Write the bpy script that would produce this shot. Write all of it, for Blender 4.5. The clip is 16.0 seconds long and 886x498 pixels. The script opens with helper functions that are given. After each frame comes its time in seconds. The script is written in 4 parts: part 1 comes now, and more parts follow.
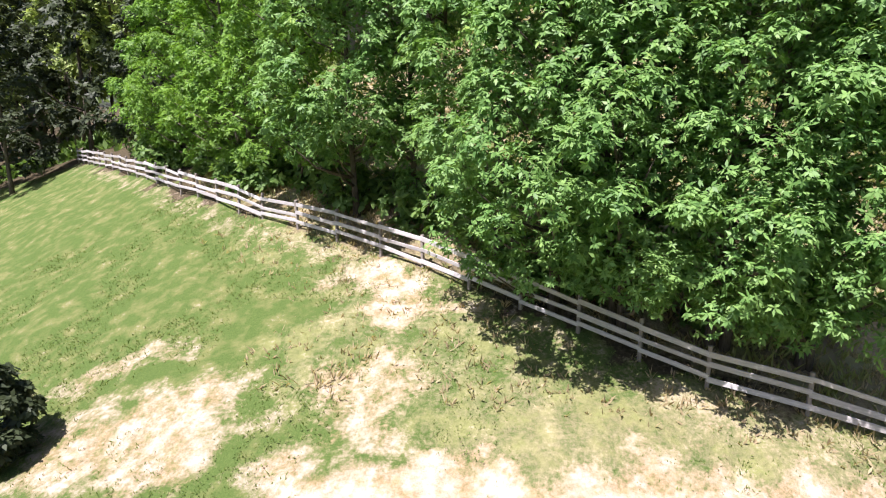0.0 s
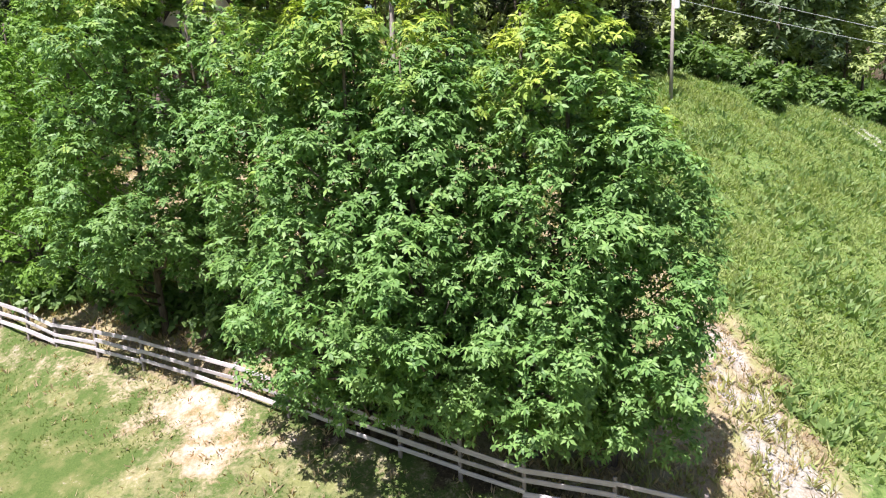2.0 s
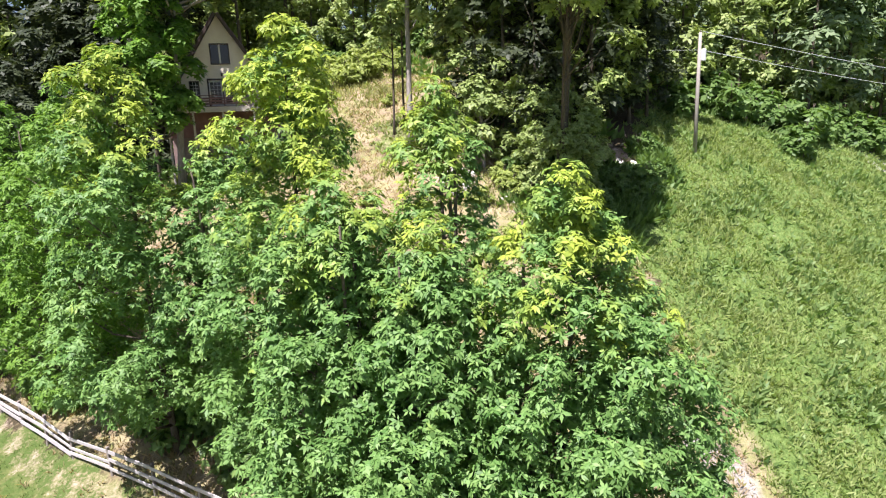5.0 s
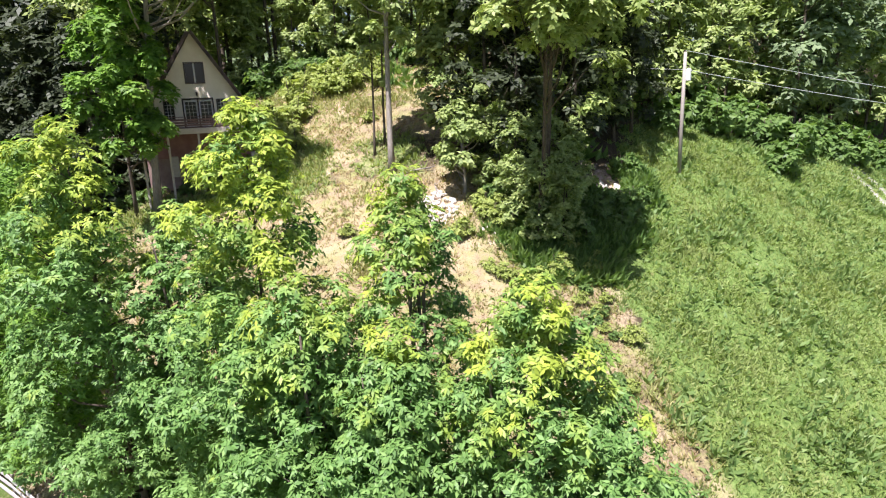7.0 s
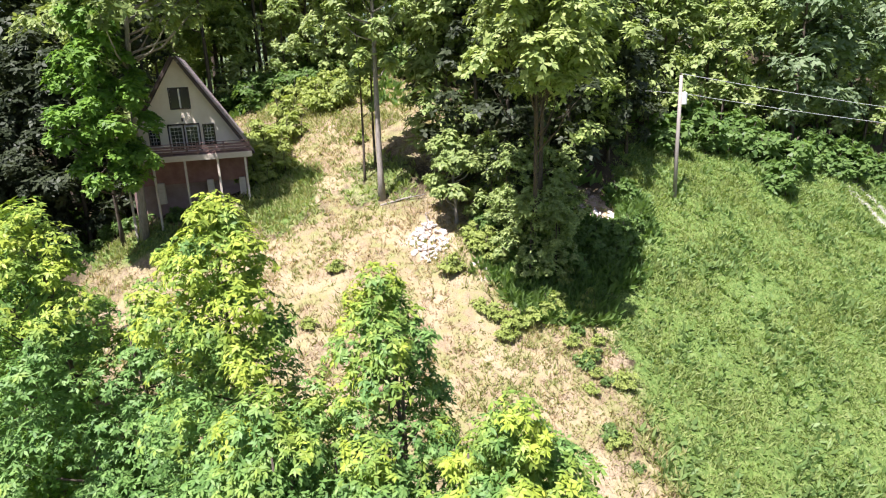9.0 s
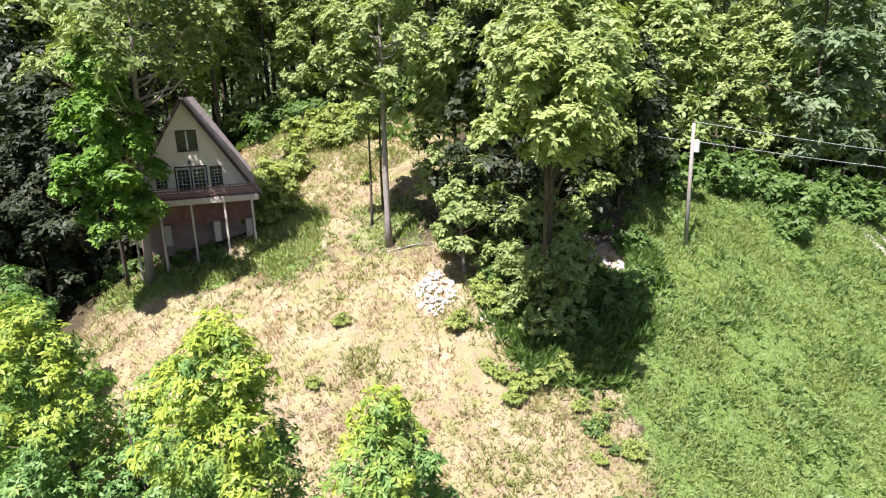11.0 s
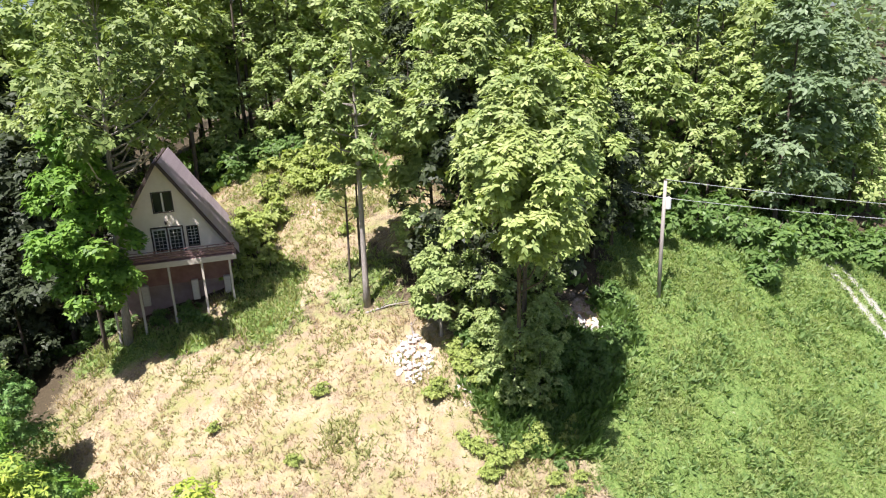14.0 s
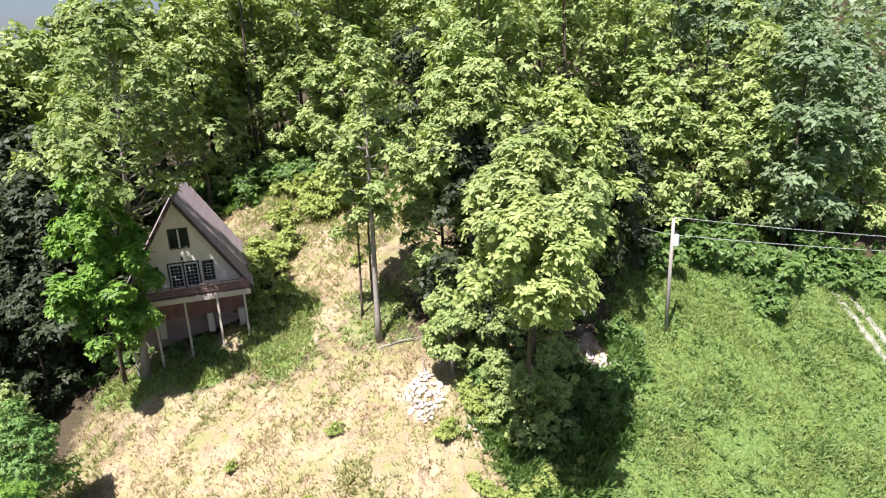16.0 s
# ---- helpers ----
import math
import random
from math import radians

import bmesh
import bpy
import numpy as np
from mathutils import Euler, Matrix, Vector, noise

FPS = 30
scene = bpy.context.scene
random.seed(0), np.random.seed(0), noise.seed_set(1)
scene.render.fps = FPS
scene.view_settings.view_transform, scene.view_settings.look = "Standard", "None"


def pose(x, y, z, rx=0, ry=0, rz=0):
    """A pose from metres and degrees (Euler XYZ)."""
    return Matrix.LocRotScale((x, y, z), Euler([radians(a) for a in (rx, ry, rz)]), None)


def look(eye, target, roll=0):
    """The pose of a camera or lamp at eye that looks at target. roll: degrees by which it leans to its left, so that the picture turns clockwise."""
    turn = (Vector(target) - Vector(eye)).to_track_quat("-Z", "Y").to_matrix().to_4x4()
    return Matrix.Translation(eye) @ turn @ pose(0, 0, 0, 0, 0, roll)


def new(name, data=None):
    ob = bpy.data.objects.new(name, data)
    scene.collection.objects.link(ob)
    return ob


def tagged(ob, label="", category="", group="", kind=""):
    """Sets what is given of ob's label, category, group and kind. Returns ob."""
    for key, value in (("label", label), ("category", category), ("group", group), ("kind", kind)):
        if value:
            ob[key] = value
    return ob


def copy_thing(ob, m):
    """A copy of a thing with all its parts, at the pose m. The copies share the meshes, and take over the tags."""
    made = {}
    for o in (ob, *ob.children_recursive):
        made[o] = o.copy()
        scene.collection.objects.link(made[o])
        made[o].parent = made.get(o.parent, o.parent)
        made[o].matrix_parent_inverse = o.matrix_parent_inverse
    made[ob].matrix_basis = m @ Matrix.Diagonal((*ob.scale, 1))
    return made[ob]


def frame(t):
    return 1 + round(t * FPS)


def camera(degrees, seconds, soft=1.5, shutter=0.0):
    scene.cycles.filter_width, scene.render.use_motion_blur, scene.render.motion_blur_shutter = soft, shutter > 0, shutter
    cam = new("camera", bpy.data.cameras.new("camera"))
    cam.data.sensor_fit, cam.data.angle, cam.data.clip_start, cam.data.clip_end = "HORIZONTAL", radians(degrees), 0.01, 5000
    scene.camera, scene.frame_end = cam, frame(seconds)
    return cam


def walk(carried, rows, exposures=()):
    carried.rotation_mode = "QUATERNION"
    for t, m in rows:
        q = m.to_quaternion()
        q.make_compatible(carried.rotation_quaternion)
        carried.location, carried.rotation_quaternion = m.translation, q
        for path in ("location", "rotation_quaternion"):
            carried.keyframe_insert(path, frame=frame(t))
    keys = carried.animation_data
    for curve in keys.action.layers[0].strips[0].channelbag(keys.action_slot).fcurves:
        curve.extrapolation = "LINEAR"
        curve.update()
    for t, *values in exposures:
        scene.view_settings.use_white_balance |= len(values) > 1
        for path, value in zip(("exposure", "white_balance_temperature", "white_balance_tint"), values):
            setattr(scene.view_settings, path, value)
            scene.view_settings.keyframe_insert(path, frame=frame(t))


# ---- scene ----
cam = camera(70.0, 16.0, soft=1.15)
PATH = [
    (0, (-4.501, -7.35, 9.091), (-4.884, -5.437, 8.65), -0.0),
    (0.5, (-4.23, -7.139, 9.281), (-4.441, -5.187, 8.897), -0.7),
    (1, (-3.758, -6.746, 9.983), (-3.854, -4.774, 9.669), -1.4),
    (1.5, (-3.115, -6.5, 10.895), (-3.055, -4.53, 10.557), -2.2),
    (2, (-2.94, -6.3, 12.081), (-2.878, -4.332, 11.734), -2.2),
    (2.5, (-2.888, -6.124, 13.452), (-2.871, -4.157, 13.094), -2.1),
    (3, (-2.737, -5.949, 14.755), (-2.721, -3.984, 14.383), -2.2),
    (3.5, (-2.507, -5.682, 15.984), (-2.511, -3.72, 15.6), -1.7),
    (4, (-2.345, -5.425, 16.845), (-2.378, -3.463, 16.458), -2.1),
    (6.5, (-1.364, -3.844, 20.402), (-1.357, -1.901, 19.928), -2.2),
    (7, (-1.184, -3.495, 21.344), (-1.176, -1.554, 20.864), -2.2),
    (7.5, (-1.007, -3.144, 22.23), (-0.991, -1.204, 21.745), -2.3),
    (8, (-0.811, -2.812, 23.061), (-0.795, -0.876, 22.56), -2.4),
    (8.5, (-0.642, -2.411, 23.755), (-0.626, -0.482, 23.229), -2.5),
    (9, (-0.481, -1.966, 24.392), (-0.472, -0.037, 23.862), -2.5),
    (11.5, (-0.337, -0.33, 28.303), (-0.352, 1.6, 27.78), -2.0),
    (12, (-0.253, -0.123, 29.11), (-0.265, 1.806, 28.583), -2.0),
    (12.5, (0.0, 0.0, 30.0), (0.0, 1.927, 29.466), -2.2),
    (13, (0.122, 0.121, 30.974), (0.135, 2.045, 30.427), -2.3),
    (13.5, (0.251, 0.199, 31.799), (0.267, 2.121, 31.247), -2.3),
    (14, (0.319, 0.324, 32.687), (0.356, 2.243, 32.124), -2.4),
    (14.5, (0.171, 0.393, 33.631), (0.186, 2.311, 33.061), -2.3),
    (15, (0.281, 0.5, 34.505), (0.324, 2.413, 33.923), -2.5),
    (15.5, (0.371, 0.583, 35.383), (0.44, 2.493, 34.793), -2.5),
    (16, (0.152, 0.602, 36.286), (0.167, 2.512, 35.693), -2.5),
]
walk(cam, [(t, look(eye, target, roll)) for t, eye, target, roll in PATH],
     exposures=[(0, 1.24, 6000, 22), (16, 1.24, 6000, 22)])

# ---- world, sun, exposure ----
SUN_EL, SUN_AZ = radians(65), radians(-148)      # azimuth from +y towards +x
sun_dir = Vector((math.sin(SUN_AZ) * math.cos(SUN_EL), math.cos(SUN_AZ) * math.cos(SUN_EL), math.sin(SUN_EL)))
world = bpy.data.worlds.new("sky")
scene.world = world
world.use_nodes = True
wn = world.node_tree
sky = wn.nodes.new("ShaderNodeTexSky")
sky.sky_type, sky.sun_disc = "NISHITA", False
sky.sun_elevation, sky.sun_rotation = SUN_EL, SUN_AZ
sky.dust_density = 2.0
wn.links.new(sky.outputs[0], wn.nodes["Background"].inputs[0])
wn.nodes["Background"].inputs[1].default_value = 0.05
sun = new("sun", bpy.data.lights.new("sun", "SUN"))
sun.data.energy, sun.data.angle, sun.data.color = 5.0, radians(0.5), (1.0, 0.95, 0.86)
sun.matrix_world = look(sun_dir * 200, (0, 0, 0))

# ---- materials ----


class Nodes:
    """A short way to write a node material."""

    def __init__(self, name):
        self.mat = bpy.data.materials.new(name)
        self.mat.use_nodes = True
        self.t = self.mat.node_tree
        self.bsdf = self.t.nodes["Principled BSDF"]
        self.out = self.t.nodes["Material Output"]

    def add(self, kind, **sets):
        n = self.t.nodes.new("ShaderNode" + kind)
        for k, v in sets.items():
            setattr(n, k, v)
        return n

    def link(self, a, b):
        self.t.links.new(a, b)

    def coords(self, scale):
        c = self.add("TexCoord")
        m = self.add("Mapping")
        m.inputs["Scale"].default_value = scale if isinstance(scale, tuple) else (scale,) * 3
        self.link(c.outputs["Object"], m.inputs[0])
        return m.outputs[0]

    def noise(self, scale, detail=4.0, rough=0.6, vec=None, dist=0.0):
        n = self.add("TexNoise")
        n.inputs["Scale"].default_value, n.inputs["Detail"].default_value = scale, detail
        n.inputs["Roughness"].default_value, n.inputs["Distortion"].default_value = rough, dist
        self.link(vec if vec is not None else self.coords(1.0), n.inputs["Vector"])
        return n.outputs[0]

    def ramp(self, fac, *stops):
        r = self.add("ValToRGB")
        while len(r.color_ramp.elements) < len(stops):
            r.color_ramp.elements.new(0.5)
        for e, (p, c) in zip(r.color_ramp.elements, stops):
            e.position, e.color = p, (*c, 1) if len(c) == 3 else c
        self.link(fac, r.inputs[0])
        return r.outputs[0]

    def mix(self, fac, a, b, mode="MIX"):
        m = self.add("Mix", data_type="RGBA", blend_type=mode)
        for sock, v in ((m.inputs[0], fac), (m.inputs[6], a), (m.inputs[7], b)):
            if isinstance(v, (int, float)):
                sock.default_value = v
            elif isinstance(v, tuple):
                sock.default_value = (*v, 1)
            else:
                self.link(v, sock)
        return m.outputs[2]

    def math(self, op, a, b=0.0):
        m = self.add("Math", operation=op)
        for sock, v in zip(m.inputs, (a, b)):
            if isinstance(v, (int, float)):
                sock.default_value = v
            else:
                self.link(v, sock)
        return m.outputs[0]

    def attr(self, name):
        return self.add("Attribute", attribute_name=name).outputs["Fac"]

    def finish(self, colour, rough=0.8, bump=None, strength=0.4, dist=0.02, spec=0.3, metal=0.0):
        if isinstance(colour, tuple):
            self.bsdf.inputs["Base Color"].default_value = (*colour, 1)
        else:
            self.link(colour, self.bsdf.inputs["Base Color"])
        self.bsdf.inputs["Roughness"].default_value = rough
        self.bsdf.inputs["Specular IOR Level"].default_value = spec
        self.bsdf.inputs["Metallic"].default_value = metal
        if bump is not None:
            b = self.add("Bump")
            b.inputs["Strength"].default_value, b.inputs["Distance"].default_value = strength, dist
            self.link(bump, b.inputs["Height"])
            self.link(b.outputs[0], self.bsdf.inputs["Normal"])
        return self.mat


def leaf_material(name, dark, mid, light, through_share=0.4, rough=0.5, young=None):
    n = Nodes(name)
    rnd = n.add("NewGeometry").outputs["Random Per Island"]
    big = n.noise(0.5, 3)
    col = n.ramp(rnd, (0.0, dark), (0.5, mid), (1.0, light))
    col = n.mix(n.ramp(big, (0.35, (0, 0, 0)), (0.7, (1, 1, 1))), col, n.mix(0.5, col, light))
    patch = n.noise(0.13, 3)
    if young:  # fresh growth on the top shoots, with sunlit yellow put into the colour
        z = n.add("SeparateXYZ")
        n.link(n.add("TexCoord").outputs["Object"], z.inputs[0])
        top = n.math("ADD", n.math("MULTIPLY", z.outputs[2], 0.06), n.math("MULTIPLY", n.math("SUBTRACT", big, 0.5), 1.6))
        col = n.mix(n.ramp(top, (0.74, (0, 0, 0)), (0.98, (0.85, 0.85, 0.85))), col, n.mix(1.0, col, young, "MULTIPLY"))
    col = n.mix(n.ramp(patch, (0.4, (0, 0, 0)), (0.62, (0.22, 0.22, 0.22))), col, n.mix(1.0, col, (1.35, 1.1, 1.25), "MULTIPLY"))
    n.finish(col, rough, spec=0.22)
    tr = n.add("BsdfTranslucent")
    n.link(n.mix(1.0, col, (1.25, 1.3, 0.6), "MULTIPLY"), tr.inputs[0])
    ms = n.add("MixShader")
    ms.inputs[0].default_value = through_share
    n.link(n.bsdf.outputs[0], ms.inputs[1])
    n.link(tr.outputs[0], ms.inputs[2])
    n.link(ms.outputs[0], n.out.inputs[0])
    return n.mat


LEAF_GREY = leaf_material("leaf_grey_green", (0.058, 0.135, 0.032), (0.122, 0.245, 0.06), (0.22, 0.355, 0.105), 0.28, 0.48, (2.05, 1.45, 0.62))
LEAF_BRIGHT = leaf_material("leaf_bright_green", (0.062, 0.14, 0.022), (0.12, 0.24, 0.033), (0.20, 0.34, 0.052), 0.32, 0.5)
LEAF_WOOD = leaf_material("leaf_wood_green", (0.135, 0.20, 0.062), (0.235, 0.315, 0.102), (0.36, 0.435, 0.155), 0.3, 0.5)
LEAF_YELLOW = leaf_material("leaf_yellow_green", (0.155, 0.225, 0.062), (0.255, 0.34, 0.098), (0.385, 0.46, 0.155), 0.3, 0.5)
LEAF_BUSH = leaf_material("leaf_bush_yellow", (0.18, 0.245, 0.055), (0.27, 0.34, 0.08), (0.37, 0.43, 0.125), 0.34, 0.5)
# dark foliage, with the shade inside the woods put into the leaf colour
LEAF_DARK_SHADED = leaf_material("leaf_dark_shaded", (0.024, 0.034, 0.018), (0.04, 0.054, 0.026), (0.065, 0.084, 0.04), 0.22)
# blue-green for far trees: haze of distance put into the leaf colour
LEAF_HAZED = leaf_material("leaf_hazed_blue_green", (0.085, 0.135, 0.065), (0.14, 0.205, 0.10), (0.22, 0.295, 0.15), 0.3)
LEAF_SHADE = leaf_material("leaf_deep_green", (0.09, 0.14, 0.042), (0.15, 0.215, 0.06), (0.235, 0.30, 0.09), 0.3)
GRASS_GREEN = leaf_material("meadow_grass", (0.18, 0.265, 0.07), (0.24, 0.32, 0.095), (0.31, 0.375, 0.14), 0.4, 0.6)
GRASS_LAWN = leaf_material("lawn_grass", (0.08, 0.14, 0.028), (0.115, 0.175, 0.036), (0.18, 0.215, 0.065), 0.3, 0.6)
GRASS_DRY = leaf_material("dry_grass", (0.25, 0.195, 0.11), (0.36, 0.285, 0.17), (0.47, 0.385, 0.245), 0.4, 0.7)
MEADOW_WEED = leaf_material("meadow_weed_leaf", (0.10, 0.19, 0.055), (0.155, 0.25, 0.075), (0.22, 0.31, 0.105), 0.34, 0.5)
WEED_LIGHT = leaf_material("yellow_weed_leaf", (0.20, 0.235, 0.08), (0.29, 0.315, 0.115), (0.38, 0.385, 0.165), 0.34, 0.6)
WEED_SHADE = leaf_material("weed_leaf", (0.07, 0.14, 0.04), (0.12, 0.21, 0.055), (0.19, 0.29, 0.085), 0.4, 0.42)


def bark_material(name, a, b):
    n = Nodes(name)
    v = n.coords((6, 6, 1.2))
    f = n.noise(2.2, 6, 0.7, v)
    return n.finish(n.ramp(f, (0.3, a), (0.7, b)), 0.9, f, 0.9, 0.03, 0.1)


BARK = bark_material("bark_brown", (0.05, 0.04, 0.03), (0.17, 0.14, 0.11))
BARK_PALE = bark_material("bark_pale", (0.19, 0.165, 0.14), (0.44, 0.40, 0.35))


def wood_material(name, a, b, stretch=(2, 14, 14)):
    n = Nodes(name)
    rnd = n.add("ObjectInfo").outputs["Random"]
    f = n.noise(1.5, 6, 0.7, n.coords(stretch))
    col = n.ramp(f, (0.25, a), (0.75, b))
    col = n.mix(n.math("MULTIPLY", rnd, 0.5), col, n.mix(0.6, col, (0.12, 0.10, 0.09)))
    return n.finish(col, 0.85, f, 0.5, 0.01, 0.15)


FENCE_WOOD = wood_material("weathered_fence_wood", (0.34, 0.31, 0.30), (0.70, 0.66, 0.66))
POST_WOOD = wood_material("fence_post_wood", (0.17, 0.14, 0.12), (0.36, 0.32, 0.29), (12, 12, 2))
POLE_WOOD = wood_material("pole_wood", (0.32, 0.29, 0.25), (0.52, 0.48, 0.43), (12, 12, 1.5))
DECK_WOOD = wood_material("deck_wood", (0.16, 0.09, 0.08), (0.30, 0.19, 0.17), (2, 14, 14))
CREAM_WOOD = wood_material("cream_painted_wood", (0.50, 0.44, 0.36), (0.68, 0.61, 0.52), (2, 14, 14))


def plaster(name, a, b):
    n = Nodes(name)
    f = n.noise(1.2, 6, 0.65)
    g = n.noise(14.0, 4, 0.7)
    return n.finish(n.ramp(f, (0.3, a), (0.7, b)), 0.85, g, 0.25, 0.01, 0.2)


WALL_CREAM = plaster("cream_siding", (0.76, 0.665, 0.53), (0.86, 0.775, 0.645))
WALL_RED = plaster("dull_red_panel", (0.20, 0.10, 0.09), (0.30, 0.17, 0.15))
CONCRETE = plaster("painted_footing", (0.24, 0.16, 0.145), (0.36, 0.26, 0.23))
TRIM_DARK = plaster("dark_brown_trim", (0.06, 0.045, 0.04), (0.10, 0.075, 0.065))
TRIM_WHITE = plaster("white_trim", (0.62, 0.60, 0.56), (0.78, 0.76, 0.72))
STONE = plaster("pale_stone", (0.52, 0.475, 0.43), (0.70, 0.655, 0.60))


def roof_material():
    n = Nodes("asphalt_shingle")
    r = n.add("ObjectInfo").outputs["Random"]
    f = n.noise(9.0, 5, 0.7)
    col = n.ramp(f, (0.3, (0.30, 0.24, 0.245)), (0.7, (0.48, 0.40, 0.405)))
    col = n.mix(n.math("MULTIPLY", r, 0.35), col, (0.25, 0.20, 0.20))
    return n.finish(col, 0.9, f, 0.4, 0.01, 0.2)


SHINGLE = roof_material()


def glass_material():
    n = Nodes("window_glass")
    return n.finish((0.02, 0.022, 0.025), 0.08, spec=0.6)


GLASS = glass_material()
n_ = Nodes("grey_enamel")
ENAMEL = n_.finish((0.62, 0.63, 0.63), 0.4, n_.noise(20), 0.05)
n_ = Nodes("wire_aluminium")
WIRE = n_.finish(n_.ramp(n_.noise(3.0), (0.3, (0.45, 0.45, 0.45)), (0.7, (0.65, 0.65, 0.65))), 0.5, metal=0.3)


def ground_material():
    """Land cover by the masks stored on the ground: meadow, dry, lawn, soil, gravel; the rest is forest floor."""
    n = Nodes("ground_cover")
    fine = n.noise(7.0, 6, 0.7)
    mid = n.noise(1.1, 5, 0.65)
    blades = n.noise(22.0, 4, 0.75)
    forest = n.ramp(fine, (0.3, (0.035, 0.03, 0.018)), (0.7, (0.11, 0.085, 0.05)))
    lawn = n.ramp(blades, (0.3, (0.05, 0.088, 0.02)), (0.7, (0.108, 0.148, 0.04)))
    lawn = n.mix(n.ramp(mid, (0.46, (0, 0, 0)), (0.85, (1, 1, 1))), lawn, (0.25, 0.22, 0.095))
    dry = n.ramp(blades, (0.28, (0.235, 0.18, 0.105)), (0.72, (0.39, 0.305, 0.20)))
    dry = n.mix(n.ramp(mid, (0.4, (0, 0, 0)), (0.62, (1, 1, 1))), dry, (0.24, 0.245, 0.095))
    dry = n.mix(n.ramp(n.noise(0.45, 4, 0.65), (0.45, (0, 0, 0)), (0.68, (0.8, 0.8, 0.8))), dry, n.ramp(fine, (0.3, (0.33, 0.255, 0.16)), (0.7, (0.50, 0.405, 0.275))))
    meadow = n.ramp(n.noise(3.6, 6, 0.72), (0.34, (0.045, 0.085, 0.02)), (0.5, (0.115, 0.18, 0.045)), (0.68, (0.20, 0.27, 0.085)))
    meadow = n.mix(n.ramp(n.noise(0.35, 4, 0.6), (0.4, (0, 0, 0)), (0.7, (0.5, 0.5, 0.5))), meadow, n.mix(1.0, meadow, (1.1, 1.02, 0.85), "MULTIPLY"))
    soil = n.ramp(fine, (0.25, (0.31, 0.19, 0.10)), (0.7, (0.45, 0.305, 0.195)))
    streak = n.noise(3.2, 5, 0.75)
    soil = n.mix(n.ramp(mid, (0.4, (0, 0, 0)), (0.65, (1, 1, 1))), soil, (0.53, 0.42, 0.365))
    soil = n.mix(n.ramp(streak, (0.5, (0, 0, 0)), (0.66, (0.75, 0.75, 0.75))), soil, (0.27, 0.255, 0.115))
    gravel = n.ramp(n.noise(16.0, 4, 0.7), (0.3, (0.25, 0.23, 0.20)), (0.7, (0.46, 0.435, 0.39)))
    col = forest
    for name, c in (("meadow", meadow), ("lawn", lawn), ("dry", dry), ("soil", soil), ("gravel", gravel)):
        edge = n.math("ADD", n.attr(name), n.math("MULTIPLY", n.math("SUBTRACT", n.math("ADD", n.math("MULTIPLY", mid, 0.5), n.math("MULTIPLY", fine, 0.5)), 0.5), 2.6))
        lo, hi = (0.24, 0.92) if name in ("soil", "dry", "gravel") else (0.36, 0.64)
        col = n.mix(n.ramp(edge, (lo, (0, 0, 0)), (hi, (1, 1, 1))), col, c)
    h = n.math("ADD", blades, n.math("MULTIPLY", fine, 2.0))
    return n.finish(col, 0.95, h, 0.7, 0.05, 0.1)


# ---- the lie of the land ----


def ground(x, y):
    """Height of the hillside, on numbers or numpy arrays."""
    X, Y = 60 * np.tanh(np.asarray(x) / 60), 30 + 55 * np.tanh((np.asarray(y) - 30) / 55)
    z = -5.305 - 0.143 * X + 0.463 * Y + 0.145 * X * Y / 50 + 0.012 * Y * Y / 50 - 0.377 * X * X / 50
    far = np.hypot(np.asarray(x) - 260, np.asarray(y) - 330)
    terrace = 1.0 * np.exp(-((np.asarray(x) + 23.5) ** 2 + (np.asarray(y) - 45.3) ** 2) / 24)
    return z + 42 * np.exp(-(far / 170) ** 2) + terrace


def gz(x, y):
    return float(ground(x, y))


def smooth(e0, e1, v):
    t = np.clip((v - e0) / (e1 - e0), 0, 1)
    return t * t * (3 - 2 * t)


def blob(x, y, cx, cy, rx, ry, turn=0.0):
    c, s = math.cos(radians(turn)), math.sin(radians(turn))
    dx, dy = x - cx, y - cy
    u, v = (dx * c + dy * s) / rx, (-dx * s + dy * c) / ry
    return 1 - smooth(0.6, 1.25, np.hypot(u, v))


def along(x, y, pts, half):
    """1 on a track along the points, 0 away from it."""
    best = np.full(np.shape(x), 1e9)
    for (ax, ay), (bx, by) in zip(pts, pts[1:]):
        t = np.clip(((x - ax) * (bx - ax) + (y - ay) * (by - ay)) / ((bx - ax) ** 2 + (by - ay) ** 2), 0, 1)
        best = np.minimum(best, np.hypot(x - ax - t * (bx - ax), y - ay - t * (by - ay)))
    return 1 - smooth(0.6 * half, 1.4 * half, best)


FENCE_LINE = [(-50.5, 45.4), (-36, 33.4), (-27.3, 26.6), (-19.2, 21.0), (-12.1, 17.4), (-4.0, 13.4), (-0.1, 11.9), (5.45, 11.25)]
DRIVE = [(10.0, 2), (9.9, 13.5), (9.7, 17.3), (9.4, 21), (6.8, 27)]
TRACK = [(36.4, 59), (37.4, 55), (38.2, 50), (39.5, 42), (41, 30)]


def fence_y(x):
    xs, ys = zip(*FENCE_LINE)
    return np.interp(x, xs, ys)


